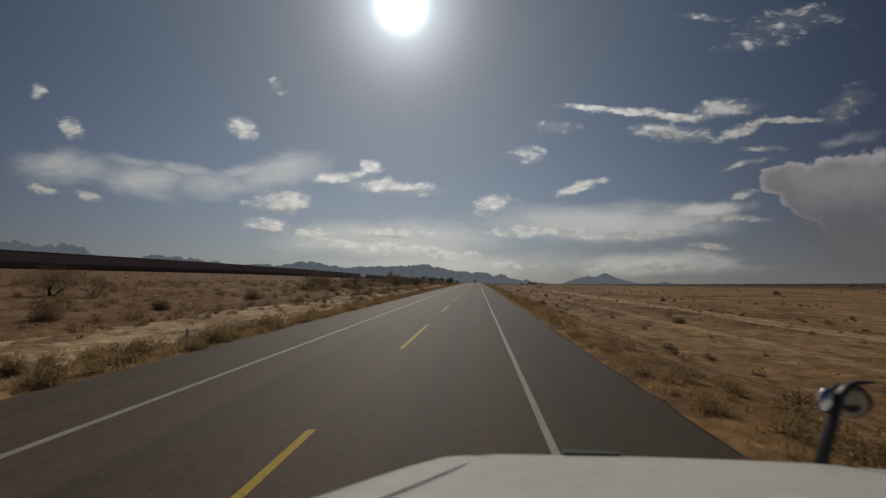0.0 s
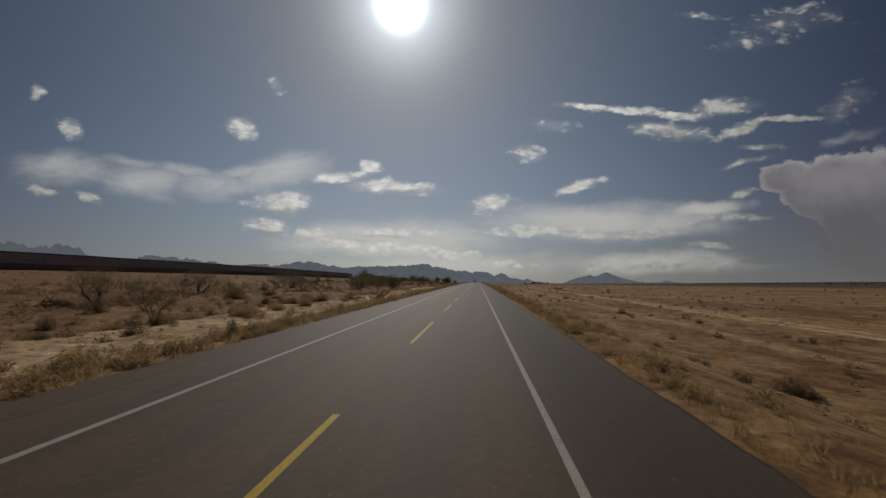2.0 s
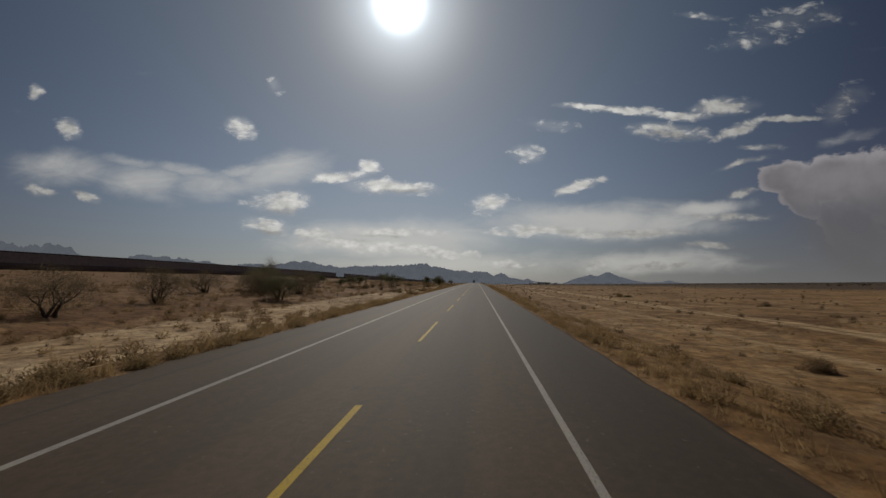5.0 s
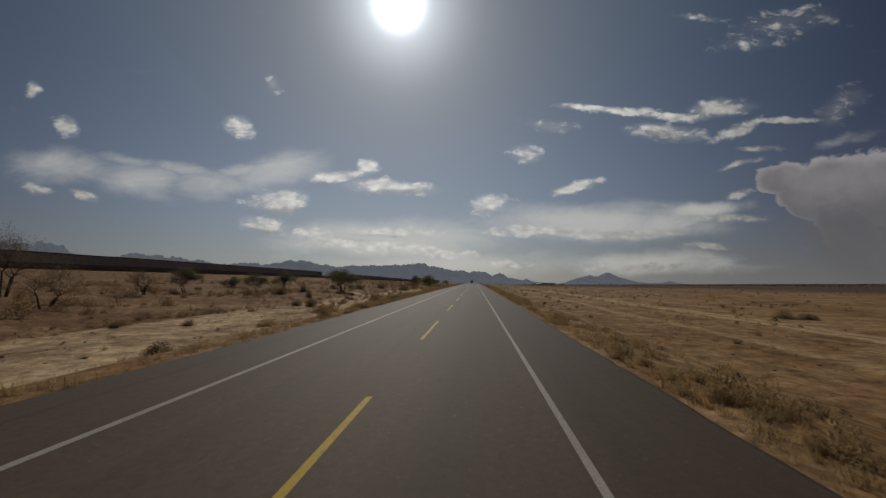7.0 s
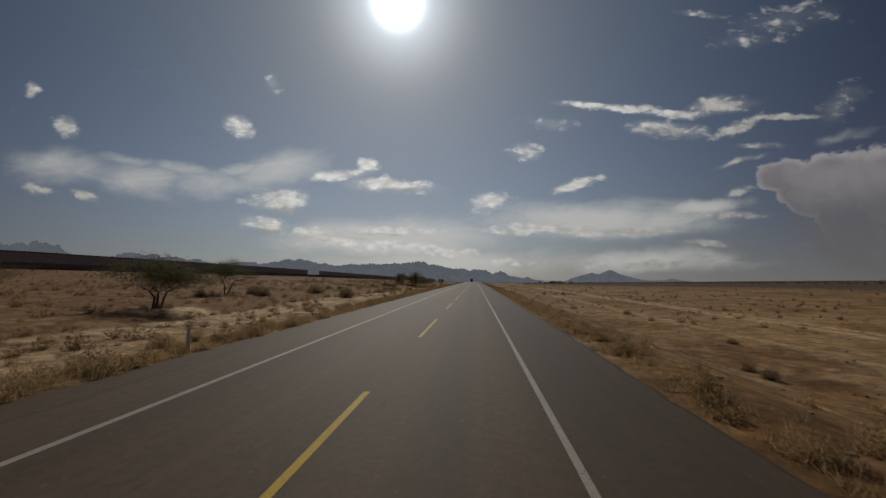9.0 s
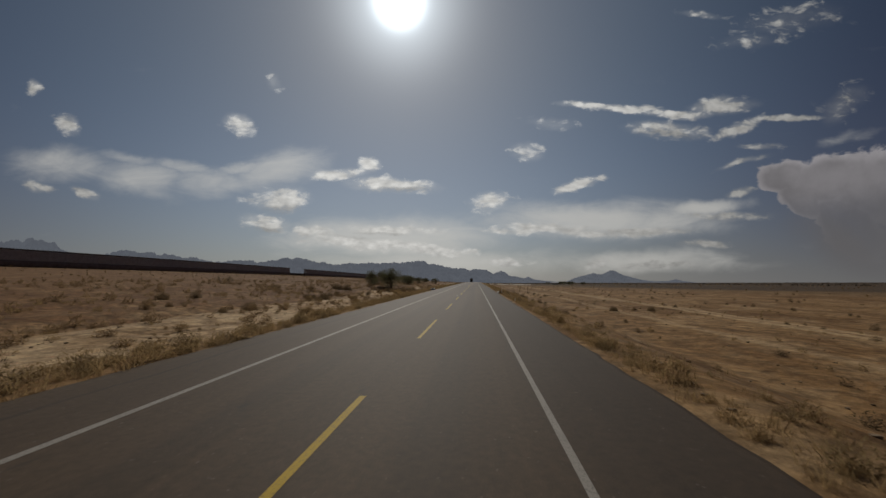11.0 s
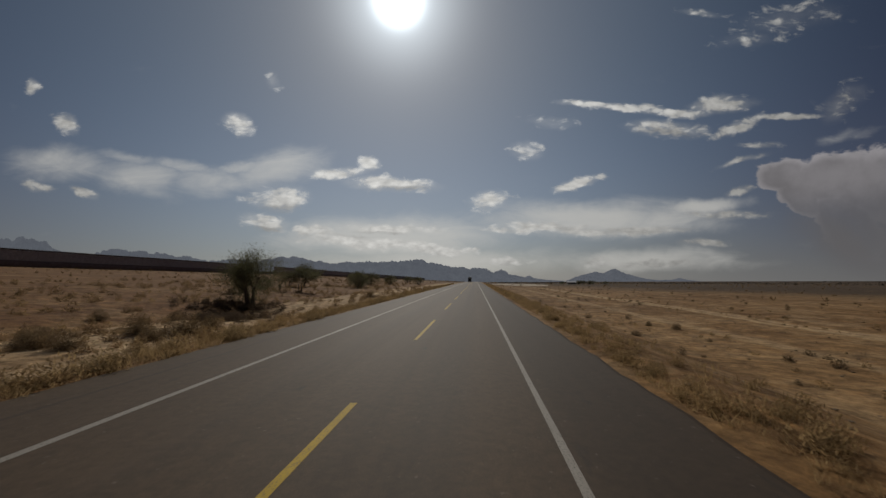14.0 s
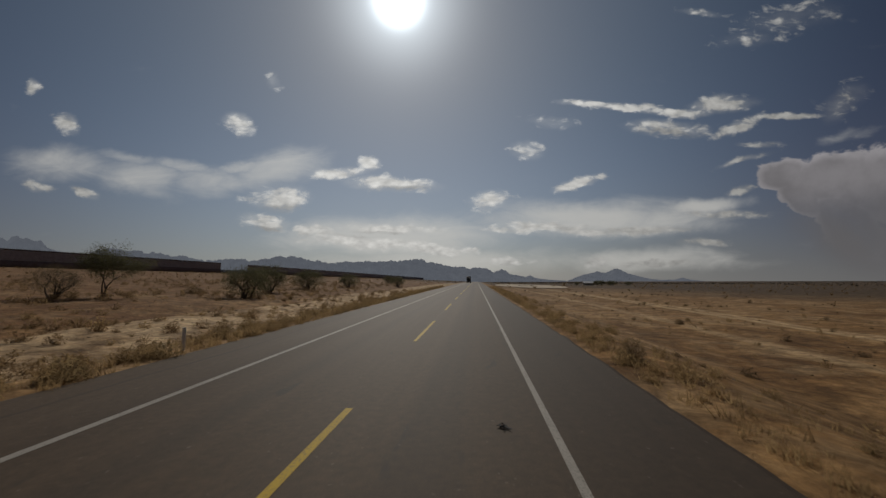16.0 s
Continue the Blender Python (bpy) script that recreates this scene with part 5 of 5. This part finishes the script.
# ---- culvert, marker posts ----
def culvert(x, y0, y1, side, rise, label):
    """A low whitewashed kerb wall over a culvert, with a wing wall that runs down the bank."""
    c = tagged(new("culvert_parapet"), label, "culvert")
    c.location = (x, y0, grade(y0))
    n = y1 - y0
    bm = bmesh.new()
    box(bm, 0 if side > 0 else -0.16, 0.30, 0, n, rise - 0.11, rise, 0.03 if side > 0 else 0.016)
    for v in bm.verts:
        v.co.z += 0.012 * math.sin(v.co.y * 2.1)
        if v.co.y > n - 0.3 or v.co.y < 0.3:
            v.co.z -= 0.03
    part("cap", bm, CONCRETE if side > 0 else LIT_WHITEWASH, c, "whitewashed rounded concrete cap")
    bm = bmesh.new()
    box(bm, 0.004 if side > 0 else -0.15, 0.296, 0.01, n - 0.01, -2.0, rise - 0.10)
    part("kerb_wall", bm, CONCRETE if side > 0 else SHADED_CONCRETE, c, "flaking whitewashed concrete wall")
    for k, (yy, out_) in enumerate(((0.2, -1.6), (n - 0.2, 1.6))):
        bm = bmesh.new()
        a, b_ = Vector((0.36, yy, 0)), Vector((3.4, yy + out_, 0))
        if side < 0:
            a, b_ = Vector((0.0, yy, 0)), Vector((-3.0, yy + out_, 0))
        hi_a, hi_b = -0.02, -1.35
        if side > 0 and k == 0:
            b_, hi_a, hi_b = Vector((1.55, yy - 2.7, 0)), 0.14, 0.12
        d = (b_ - a).normalized()
        s = Vector((-d.y, d.x, 0)) * 0.11
        vs = [bm.verts.new(p + Vector((0, 0, z))) for p, lo, hi in ((a - s, -2.0, hi_a), (a + s, -2.0, hi_a), (b_ + s, -2.6, hi_b), (b_ - s, -2.6, hi_b)) for z in (lo, hi)]
        for f in ((0, 1, 3, 2), (2, 3, 5, 4), (4, 5, 7, 6), (6, 7, 1, 0), (1, 7, 5, 3), (0, 2, 4, 6)):
            bm.faces.new([vs[i] for i in f])
        bmesh.ops.recalc_face_normals(bm, faces=bm.faces)
        part("wing_wall", bm, OLD_CONCRETE, c, "weathered concrete wing wall")
    return c


# cap whitewash, lightened further to stand for sun on the top
LIT_WHITEWASH = mat_plain("lit_whitewash", (0.70, 0.68, 0.64), (0.88, 0.87, 0.84), 2.5, 0.8)
# wall face below it, its shade darkened into the colour
SHADED_CONCRETE = mat_plain("shaded_concrete", (0.30, 0.275, 0.25), (0.50, 0.46, 0.42), 3.0, 0.9)
OLD_CONCRETE = mat_plain("weathered_concrete", (0.36, 0.325, 0.27), (0.62, 0.57, 0.49), 3.0, 0.9)
culvert(3.72, 369.9, 374.8, 1, 0.27, "low whitewashed concrete culvert parapet at the road's edge")
culvert(-8.62, 384.6, 390.7, -1, 0.40, "low whitewashed concrete culvert parapet by the far shoulder")
# the dry concrete channel below the parapet
bm = bmesh.new()
vs = [bm.verts.new((x, y, float(land(x, y)) + 0.06)) for x, y in ((4.95, 356.6), (4.78, 358.8), (4.55, 361.0), (4.98, 361.3), (5.06, 359.0), (5.08, 356.6))]
lo = [bm.verts.new(v.co - Vector((0, 0, 0.5))) for v in vs]
bm.faces.new(vs[::-1])
for k in range(6):
    bm.faces.new((vs[k], vs[(k + 1) % 6], lo[(k + 1) % 6], lo[k]))
bmesh.ops.recalc_face_normals(bm, faces=bm.faces)
tagged(part("concrete_apron", bm, OLD_CONCRETE), "pale broken concrete strip on the road bank", "apron")


for kind, x, y, w, h in (("grey", 4.0, 369.2, 0.9, 0.75), ("grey", 4.35, 368.6, 0.7, 0.6), ("straw", 4.6, 366.6, 0.9, 0.5), ("straw", 4.75, 365.2, 1.1, 0.6), ("green", 4.7, 364.0, 0.8, 0.6), ("straw", 4.5, 362.6, 1.0, 0.5), ("grey", 7.6, 371.5, 1.0, 0.7), ("grey", 8.3, 372.6, 0.9, 0.6)):
    shrub(kind, x, y, w, h)


def marker_post(x, y, h):
    p = tagged(new("marker_post"), "slim grey-white concrete marker post beside the asphalt", "post", "posts along the road")
    p.location = (x, y, float(land(x, y)) - 0.1)
    bm = bmesh.new()
    box(bm, -0.042, 0.042, -0.042, 0.042, 0, h * 0.95 + 0.1, 0.012)
    part("shaft", bm, POST, p)


POST = mat_plain("post_paint", (0.66, 0.60, 0.50), (0.82, 0.76, 0.66), 6.0, 0.8)
marker_post(-9.4, 12.9, 0.6)
marker_post(-8.75, 192.8, 0.85)
marker_post(-8.8, 262.0, 0.8)
marker_post(-8.85, 459.0, 0.75)
marker_post(4.15, 368.5, 0.75)
marker_post(4.1, 347.0, 0.36)


def tyre_scrap(x, y, size):
    """A torn strip of tread and a few curled shreds of it."""
    g = np.random.RandomState(int(x * 10) + 40)
    bm = bmesh.new()
    for k in range(6):
        a, long_, wide = g.uniform(0, math.tau), size * g.uniform(0.5, 1.3), size * g.uniform(0.06, 0.16)
        cx, cy, curl = g.normal() * size * 0.45, g.normal() * size * 0.3, g.uniform(-2.2, 2.2)
        rows = []
        for n in range(7):
            u = n / 6 - 0.5
            b_ = a + curl * u
            px, py = cx + math.cos(b_) * u * long_, cy + math.sin(b_) * u * long_
            nx, ny = -math.sin(b_) * wide * (1 - 1.4 * abs(u)), math.cos(b_) * wide * (1 - 1.4 * abs(u))
            z = size * 0.35 * abs(u) * g.uniform(0.2, 1.0)
            rows.append([bm.verts.new(p) for p in ((px - nx, py - ny, z), (px + nx, py + ny, z + size * 0.05), (px + nx, py + ny, z + size * 0.11), (px - nx, py - ny, z + size * 0.06))])
        for r0, r1 in zip(rows, rows[1:]):
            for j in range(4):
                bm.faces.new((r0[j], r0[(j + 1) % 4], r1[(j + 1) % 4], r1[j]))
        bm.faces.new(rows[0][::-1])
        bm.faces.new(rows[-1])
    bmesh.ops.recalc_face_normals(bm, faces=bm.faces)
    ob = tagged(part("tyre_scrap", bm, RUBBER), "torn black shreds of tyre lying on the asphalt", "tyre scrap", "tyre scraps")
    ob.location = (x, y, 0.024 + grade(y) if EDGE_L < x < EDGE_R else float(land(x, y)) + 0.01)
    return ob


PAPER = mat_plain("crumpled_paper", (0.62, 0.61, 0.58), (0.82, 0.81, 0.78), 9.0, 0.8)


def paper_scrap(x, y, size):
    """A crumpled ball of pale paper, flattened on the road."""
    g = np.random.RandomState(int(abs(x * 70) + y))
    bm = bmesh.new()
    bmesh.ops.create_icosphere(bm, subdivisions=2, radius=size / 2)
    for v in bm.verts:
        v.co *= g.uniform(0.7, 1.15)
        v.co.z = v.co.z * 0.6 + size * 0.26
    ob = tagged(part("paper_scrap", bm, PAPER), "crumpled scrap of white paper lying by the road", "litter", "paper scraps")
    ob.location = (x, y, 0.018 + grade(y) if EDGE_L < x < EDGE_R else float(land(x, y)) - 0.005)
    return ob


for place in ((-9.0, 363.2, 0.16), (-2.35, 360.0, 0.07), (-1.75, 93.3, 0.08)):
    paper_scrap(*place)


RUBBER = mat_plain("rubber", (0.012, 0.012, 0.012), (0.028, 0.027, 0.026), 9.0, 0.85)
tyre_scrap(0.66, 453.2, 0.16)
tyre_scrap(4.25, 10.0, 0.22)

# ---- far house, clearing, oncoming lorry ----
def lot():
    g = np.random.RandomState(5)
    n = 40
    a = np.arange(n) / n * math.tau
    r = 1 + 0.12 * np.convolve(np.tile(g.uniform(-1, 1, n), 3), np.ones(4) / 4, "same")[n:2 * n]
    rings = []
    for k in (0.25, 0.5, 0.75, 1.0):
        x, y = 34 + 21 * r * k * np.cos(a), 722 + 88 * r * k * np.sin(a)
        rings.append(np.stack([x, y, land(x, y) + 0.3], -1))
    V = np.concatenate([[[34, 722, float(land(34, 722)) + 0.3]], *rings])
    F = [(0, 1 + k, 1 + (k + 1) % n, 1 + (k + 1) % n) for k in range(0)]
    for j in range(3):
        for k in range(n):
            b0, b1 = 1 + j * n, 1 + (j + 1) * n
            F.append((b0 + k, b0 + (k + 1) % n, b1 + (k + 1) % n, b1 + k))
    for k in range(0, n, 2):
        F.append((0, 1 + (k + 2) % n, 1 + k + 1, 1 + k)[::-1])
    return tagged(placed("gravel_lot", arrays("gravel_lot", V, F), LOT), "pale bare gravel clearing beside the road", "clearing", kind="structure")


LOT = mat_plain("pale_gravel", (0.40, 0.31, 0.215), (0.55, 0.45, 0.33), 0.15, 0.95, 0.0, 0.3, (1, 1, 1))
lot()


def far_house(x, y):
    h = tagged(new("ranch_house"), "low pale house with a white metal roof far off", "house")
    h.location, h.scale = (x, y, float(land(x, y)) - 0.2), (0.45, 0.6, 0.7)
    wall = mat_plain("plaster", (0.32, 0.27, 0.22), (0.46, 0.40, 0.33), 1.0, 0.9)
    roof = mat_plain("white_metal_roof", (0.62, 0.62, 0.62), (0.8, 0.8, 0.8), 1.0, 0.5)
    dark = mat_plain("dark_pane", (0.02, 0.022, 0.025), (0.04, 0.042, 0.045), 2.0, 0.2)
    bm = bmesh.new()
    box(bm, -9, 9, -4, 4, 0, 3.0)
    part("wall", bm, wall, h)
    bm = bmesh.new()
    vs = [bm.verts.new(p) for p in ((-9.8, -4.8, 2.95), (9.8, -4.8, 2.95), (9.8, 0, 4.5), (-9.8, 0, 4.5), (9.8, 4.8, 2.95), (-9.8, 4.8, 2.95))]
    for f in ((0, 1, 2, 3), (3, 2, 4, 5), (0, 3, 5), (1, 4, 2), (0, 5, 4, 1)):
        bm.faces.new([vs[i] for i in f])
    part("roof", bm, roof, h)
    for k in range(3):
        bm = bmesh.new()
        box(bm, -6.6 + 5 * k, -5.2 + 5 * k, -4.05, -3.9, 1.0, 2.2)
        part("window", bm, dark, h)
    bm = bmesh.new()
    box(bm, 0.6, 1.6, -4.06, -3.9, 0.2, 2.3)
    part("door", bm, dark, h)


far_house(94, 790)
for x, y, w, h in ((99, 784, 6, 4.4), (104, 789, 7, 4.6), (109, 783, 6, 4.2), (114, 791, 7, 4.3), (87, 800, 5, 3.4), (126, 790, 6, 3.6)):
    tree("dense", x, y, w, h)


def wheel(parent, x, y, z, r, w):
    bm = bmesh.new()
    turn = Matrix.Translation((x, y, z)) @ Matrix.Rotation(radians(90), 4, "Y")
    bmesh.ops.create_cone(bm, cap_ends=True, segments=28, radius1=r, radius2=r, depth=w, matrix=turn)
    bmesh.ops.bevel(bm, geom=[e for e in bm.edges if len(e.link_faces) == 2 and any(len(f.verts) > 4 for f in e.link_faces)], offset=0.05, segments=2, affect="EDGES")
    wh = part("wheel", bm, RUBBER, parent, "black tyre")
    bm = bmesh.new()
    bmesh.ops.create_cone(bm, cap_ends=True, segments=20, radius1=r * 0.55, radius2=r * 0.5, depth=w + 0.02, matrix=turn)
    part("rim", bm, CHROME, wh, "dull metal rim")


CHROME = mat_plain("chrome", (0.55, 0.55, 0.56), (0.7, 0.7, 0.71), 4.0, 0.15, 1.0, 0.0)
MIRROR_TINT = mat_plain("tinted_mirror", (0.16, 0.13, 0.11), (0.22, 0.18, 0.15), 4.0, 0.12, 1.0, 0.0)
WHITE_PAINT = mat_plain("white_lacquer", (0.55, 0.56, 0.51), (0.63, 0.64, 0.59), 1.2, 0.28, 0.0, 0.02)
BLACK_TRIM = mat_plain("black_trim", (0.012, 0.012, 0.014), (0.025, 0.025, 0.028), 5.0, 0.45, 0.0, 0.05)
GLASS_DARK = mat_plain("dark_glass", (0.015, 0.018, 0.02), (0.03, 0.034, 0.036), 2.0, 0.08, 0.0, 0.0)
LAMP_GLASS = mat_plain("lamp_glass", (0.6, 0.6, 0.58), (0.75, 0.75, 0.72), 3.0, 0.1, 0.0, 0.0)


def lorry(x, y):
    t = tagged(new("lorry"), "white lorry with a dark grille coming along the road", "lorry")
    t.location = (x, y, 0.018 + grade(y))
    bm = bmesh.new()
    box(bm, -1.2, 1.2, 0.0, 2.0, 0.75, 2.9, 0.12)
    part("cab", bm, BLACK_TRIM, t, "dark cab")
    bm = bmesh.new()
    box(bm, -1.05, 1.05, -0.03, 0.06, 1.75, 2.6, 0.02)
    part("windscreen", bm, GLASS_DARK, t)
    bm = bmesh.new()
    box(bm, -0.75, 0.75, -0.05, 0.05, 0.85, 1.55, 0.02)
    part("grille", bm, BLACK_TRIM, t)
    bm = bmesh.new()
    box(bm, -1.25, 1.25, -0.15, 0.2, 0.4, 0.8, 0.05)
    part("bumper", bm, BLACK_TRIM, t)
    for s in (-1, 1):
        bm = bmesh.new()
        box(bm, s * 0.98 - 0.14, s * 0.98 + 0.14, -0.06, 0.05, 0.9, 1.12, 0.02)
        part("headlight", bm, LAMP_GLASS, t)
    bm = bmesh.new()
    box(bm, -1.0, 1.0, 0.3, 1.7, 2.88, 3.7, 0.2)
    part("roof_fairing", bm, WHITE_PAINT, t, "white roof fairing")
    bm = bmesh.new()
    box(bm, -1.25, 1.25, 2.3, 11.5, 1.1, 3.9, 0.03)
    part("box_body", bm, WHITE_PAINT, t)
    bm = bmesh.new()
    box(bm, -0.45, 0.45, 0.4, 11.2, 0.6, 1.1)
    part("chassis", bm, BLACK_TRIM, t)
    for yy in (1.0, 8.6, 9.9):
        for s in (-1, 1):
            wheel(t, s * 1.05, yy, 0.5, 0.5, 0.3)


lorry(-3.9, 682)


# ---- the front of the camera's own vehicle, where it set out ----
def truck_nose(cx):
    t = tagged(new("truck_front"), "white truck bonnet with a chrome fender mirror on the road", "truck")
    t.location = (cx, 0.0, 0.018)
    t.rotation_euler.x, t.rotation_euler.y = -0.011, -0.009
    # bonnet: sections across, from the foot of the windscreen to the nose
    half = 1.27
    us = np.sign(np.linspace(-1, 1, 61)) * np.abs(np.linspace(-1, 1, 61)) ** 0.7
    sections = ((0.62, 1.74, 1.60), (0.95, 1.67, 1.58), (1.3, 1.57, 1.53), (1.65, 1.475, 1.44), (1.95, 1.405, 1.32), (2.12, 1.37, 1.22), (2.2, 1.345, 1.15), (2.26, 1.27, 1.08), (2.30, 1.14, 1.0))
    V = []
    for y, z, w in sections:
        a = np.abs(us)
        crown = -0.018 * a ** 2 - 0.025 * smoothstep(0.86, 0.96, a) - 0.40 * smoothstep(0.955, 1.0, a) ** 1.5 + 0.008 * (1 - smoothstep(0.70, 0.74, a))
        V.append(np.stack([us * w, us * 0 + y + 0.0, z + crown], -1))
    V = np.array(V)
    n, k = V.shape[:2]
    i = np.arange(n * k).reshape(n, k)
    f = np.stack([i[:-1, :-1], i[:-1, 1:], i[1:, 1:], i[1:, :-1]], -1).reshape(-1, 4)
    hood = placed("bonnet", arrays("bonnet", V.reshape(-1, 3), f), WHITE_PAINT, t, "glossy white bonnet", True)
    for s in (-1, 1):
        bm = bmesh.new()
        box(bm, s * 0.84 - 0.0022, s * 0.84 + 0.0022, 0.7, 2.19, 0, 0.006)
        for v in bm.verts:
            v.co.z += float(np.interp(v.co.y, [q[0] for q in sections], [q[1] for q in sections])) - 0.011
            v.co.x += s * 0.355 * (2.2 - v.co.y)
        part("panel_seam", bm, BLACK_TRIM, hood)
        bm = bmesh.new()
        box(bm, s * 1.16 - 0.12, s * 1.16 + 0.12, 0.55, 2.1, 0.62, 1.12, 0.08)
        part("fender", bm, WHITE_PAINT, t)
        bm = bmesh.new()
        box(bm, s * 0.9 - 0.2, s * 0.9 + 0.2, 2.1, 2.33, 0.82, 1.06, 0.04)
        part("headlight", bm, LAMP_GLASS, t)
        wheel(t, s * 1.05, 1.1, 0.5, 0.5, 0.28)
    bm = bmesh.new()
    box(bm, -0.455, -0.165, 2.17, 2.22, 1.335, 1.372, 0.006)
    part("bonnet_lip", bm, BLACK_TRIM, t, "black lip on the bonnet's edge")
    bm = bmesh.new()
    box(bm, -0.62, 0.62, 2.12, 2.3, 0.6, 1.12, 0.03)
    part("grille", bm, CHROME, t)
    bm = bmesh.new()
    box(bm, -1.22, 1.22, 2.1, 2.42, 0.35, 0.62, 0.05)
    part("bumper", bm, CHROME, t)
    bm = bmesh.new()
    box(bm, -1.05, 1.05, 0.55, 0.62, 0.45, 1.70)
    part("bulkhead", bm, BLACK_TRIM, t)
    bm = bmesh.new()
    box(bm, -0.45, 0.45, 0.6, 2.2, 0.4, 0.62)
    part("chassis", bm, BLACK_TRIM, t)
    # fender mirror: a bent dark arm with a rounded chrome head
    mirror_bm = bmesh.new()
    pts = [Vector((x - cx, 2.2, z)) for x, z in ((2.06, 1.16), (2.11, 1.39), (2.18, 1.58), (2.215, 1.675), (2.25, 1.715), (2.30, 1.735), (2.37, 1.74))]
    rad = [0.042, 0.036, 0.030, 0.029, 0.027, 0.020, 0.010]
    rings = []
    for k, p in enumerate(pts):
        d = (pts[min(k + 1, len(pts) - 1)] - pts[max(k - 1, 0)]).to_track_quat("Z", "Y")
        rings.append([mirror_bm.verts.new(p + d @ Vector((math.cos(math.tau * j / 10) * rad[k], math.sin(math.tau * j / 10) * rad[k] * 0.6, 0))) for j in range(10)])
    for a, b_ in zip(rings, rings[1:]):
        for j in range(10):
            mirror_bm.faces.new((a[j], a[(j + 1) % 10], b_[(j + 1) % 10], b_[j]))
    mirror_bm.faces.new(rings[0][::-1])
    mirror_bm.faces.new(rings[-1])
    arm = part("mirror_arm", mirror_bm, BLACK_TRIM, t, "bent black mirror arm", True)
    bm = bmesh.new()
    bmesh.ops.create_uvsphere(bm, u_segments=28, v_segments=14, radius=1, matrix=Matrix.LocRotScale((2.285 - cx, 2.24, 1.64), Euler((radians(6), 0, radians(-20))), (0.095, 0.022, 0.088)))
    part("mirror_glass", bm, MIRROR_TINT, arm, "round convex mirror glass", True)
    bm = bmesh.new()
    bmesh.ops.create_uvsphere(bm, u_segments=16, v_segments=10, radius=1, matrix=Matrix.LocRotScale((2.165 - cx, 2.22, 1.645), Euler((0, radians(16), 0)), (0.038, 0.03, 0.065)))
    part("mirror_bracket", bm, CHROME, arm, "rounded chrome bracket", True)
    return t


truck_nose(1.30)
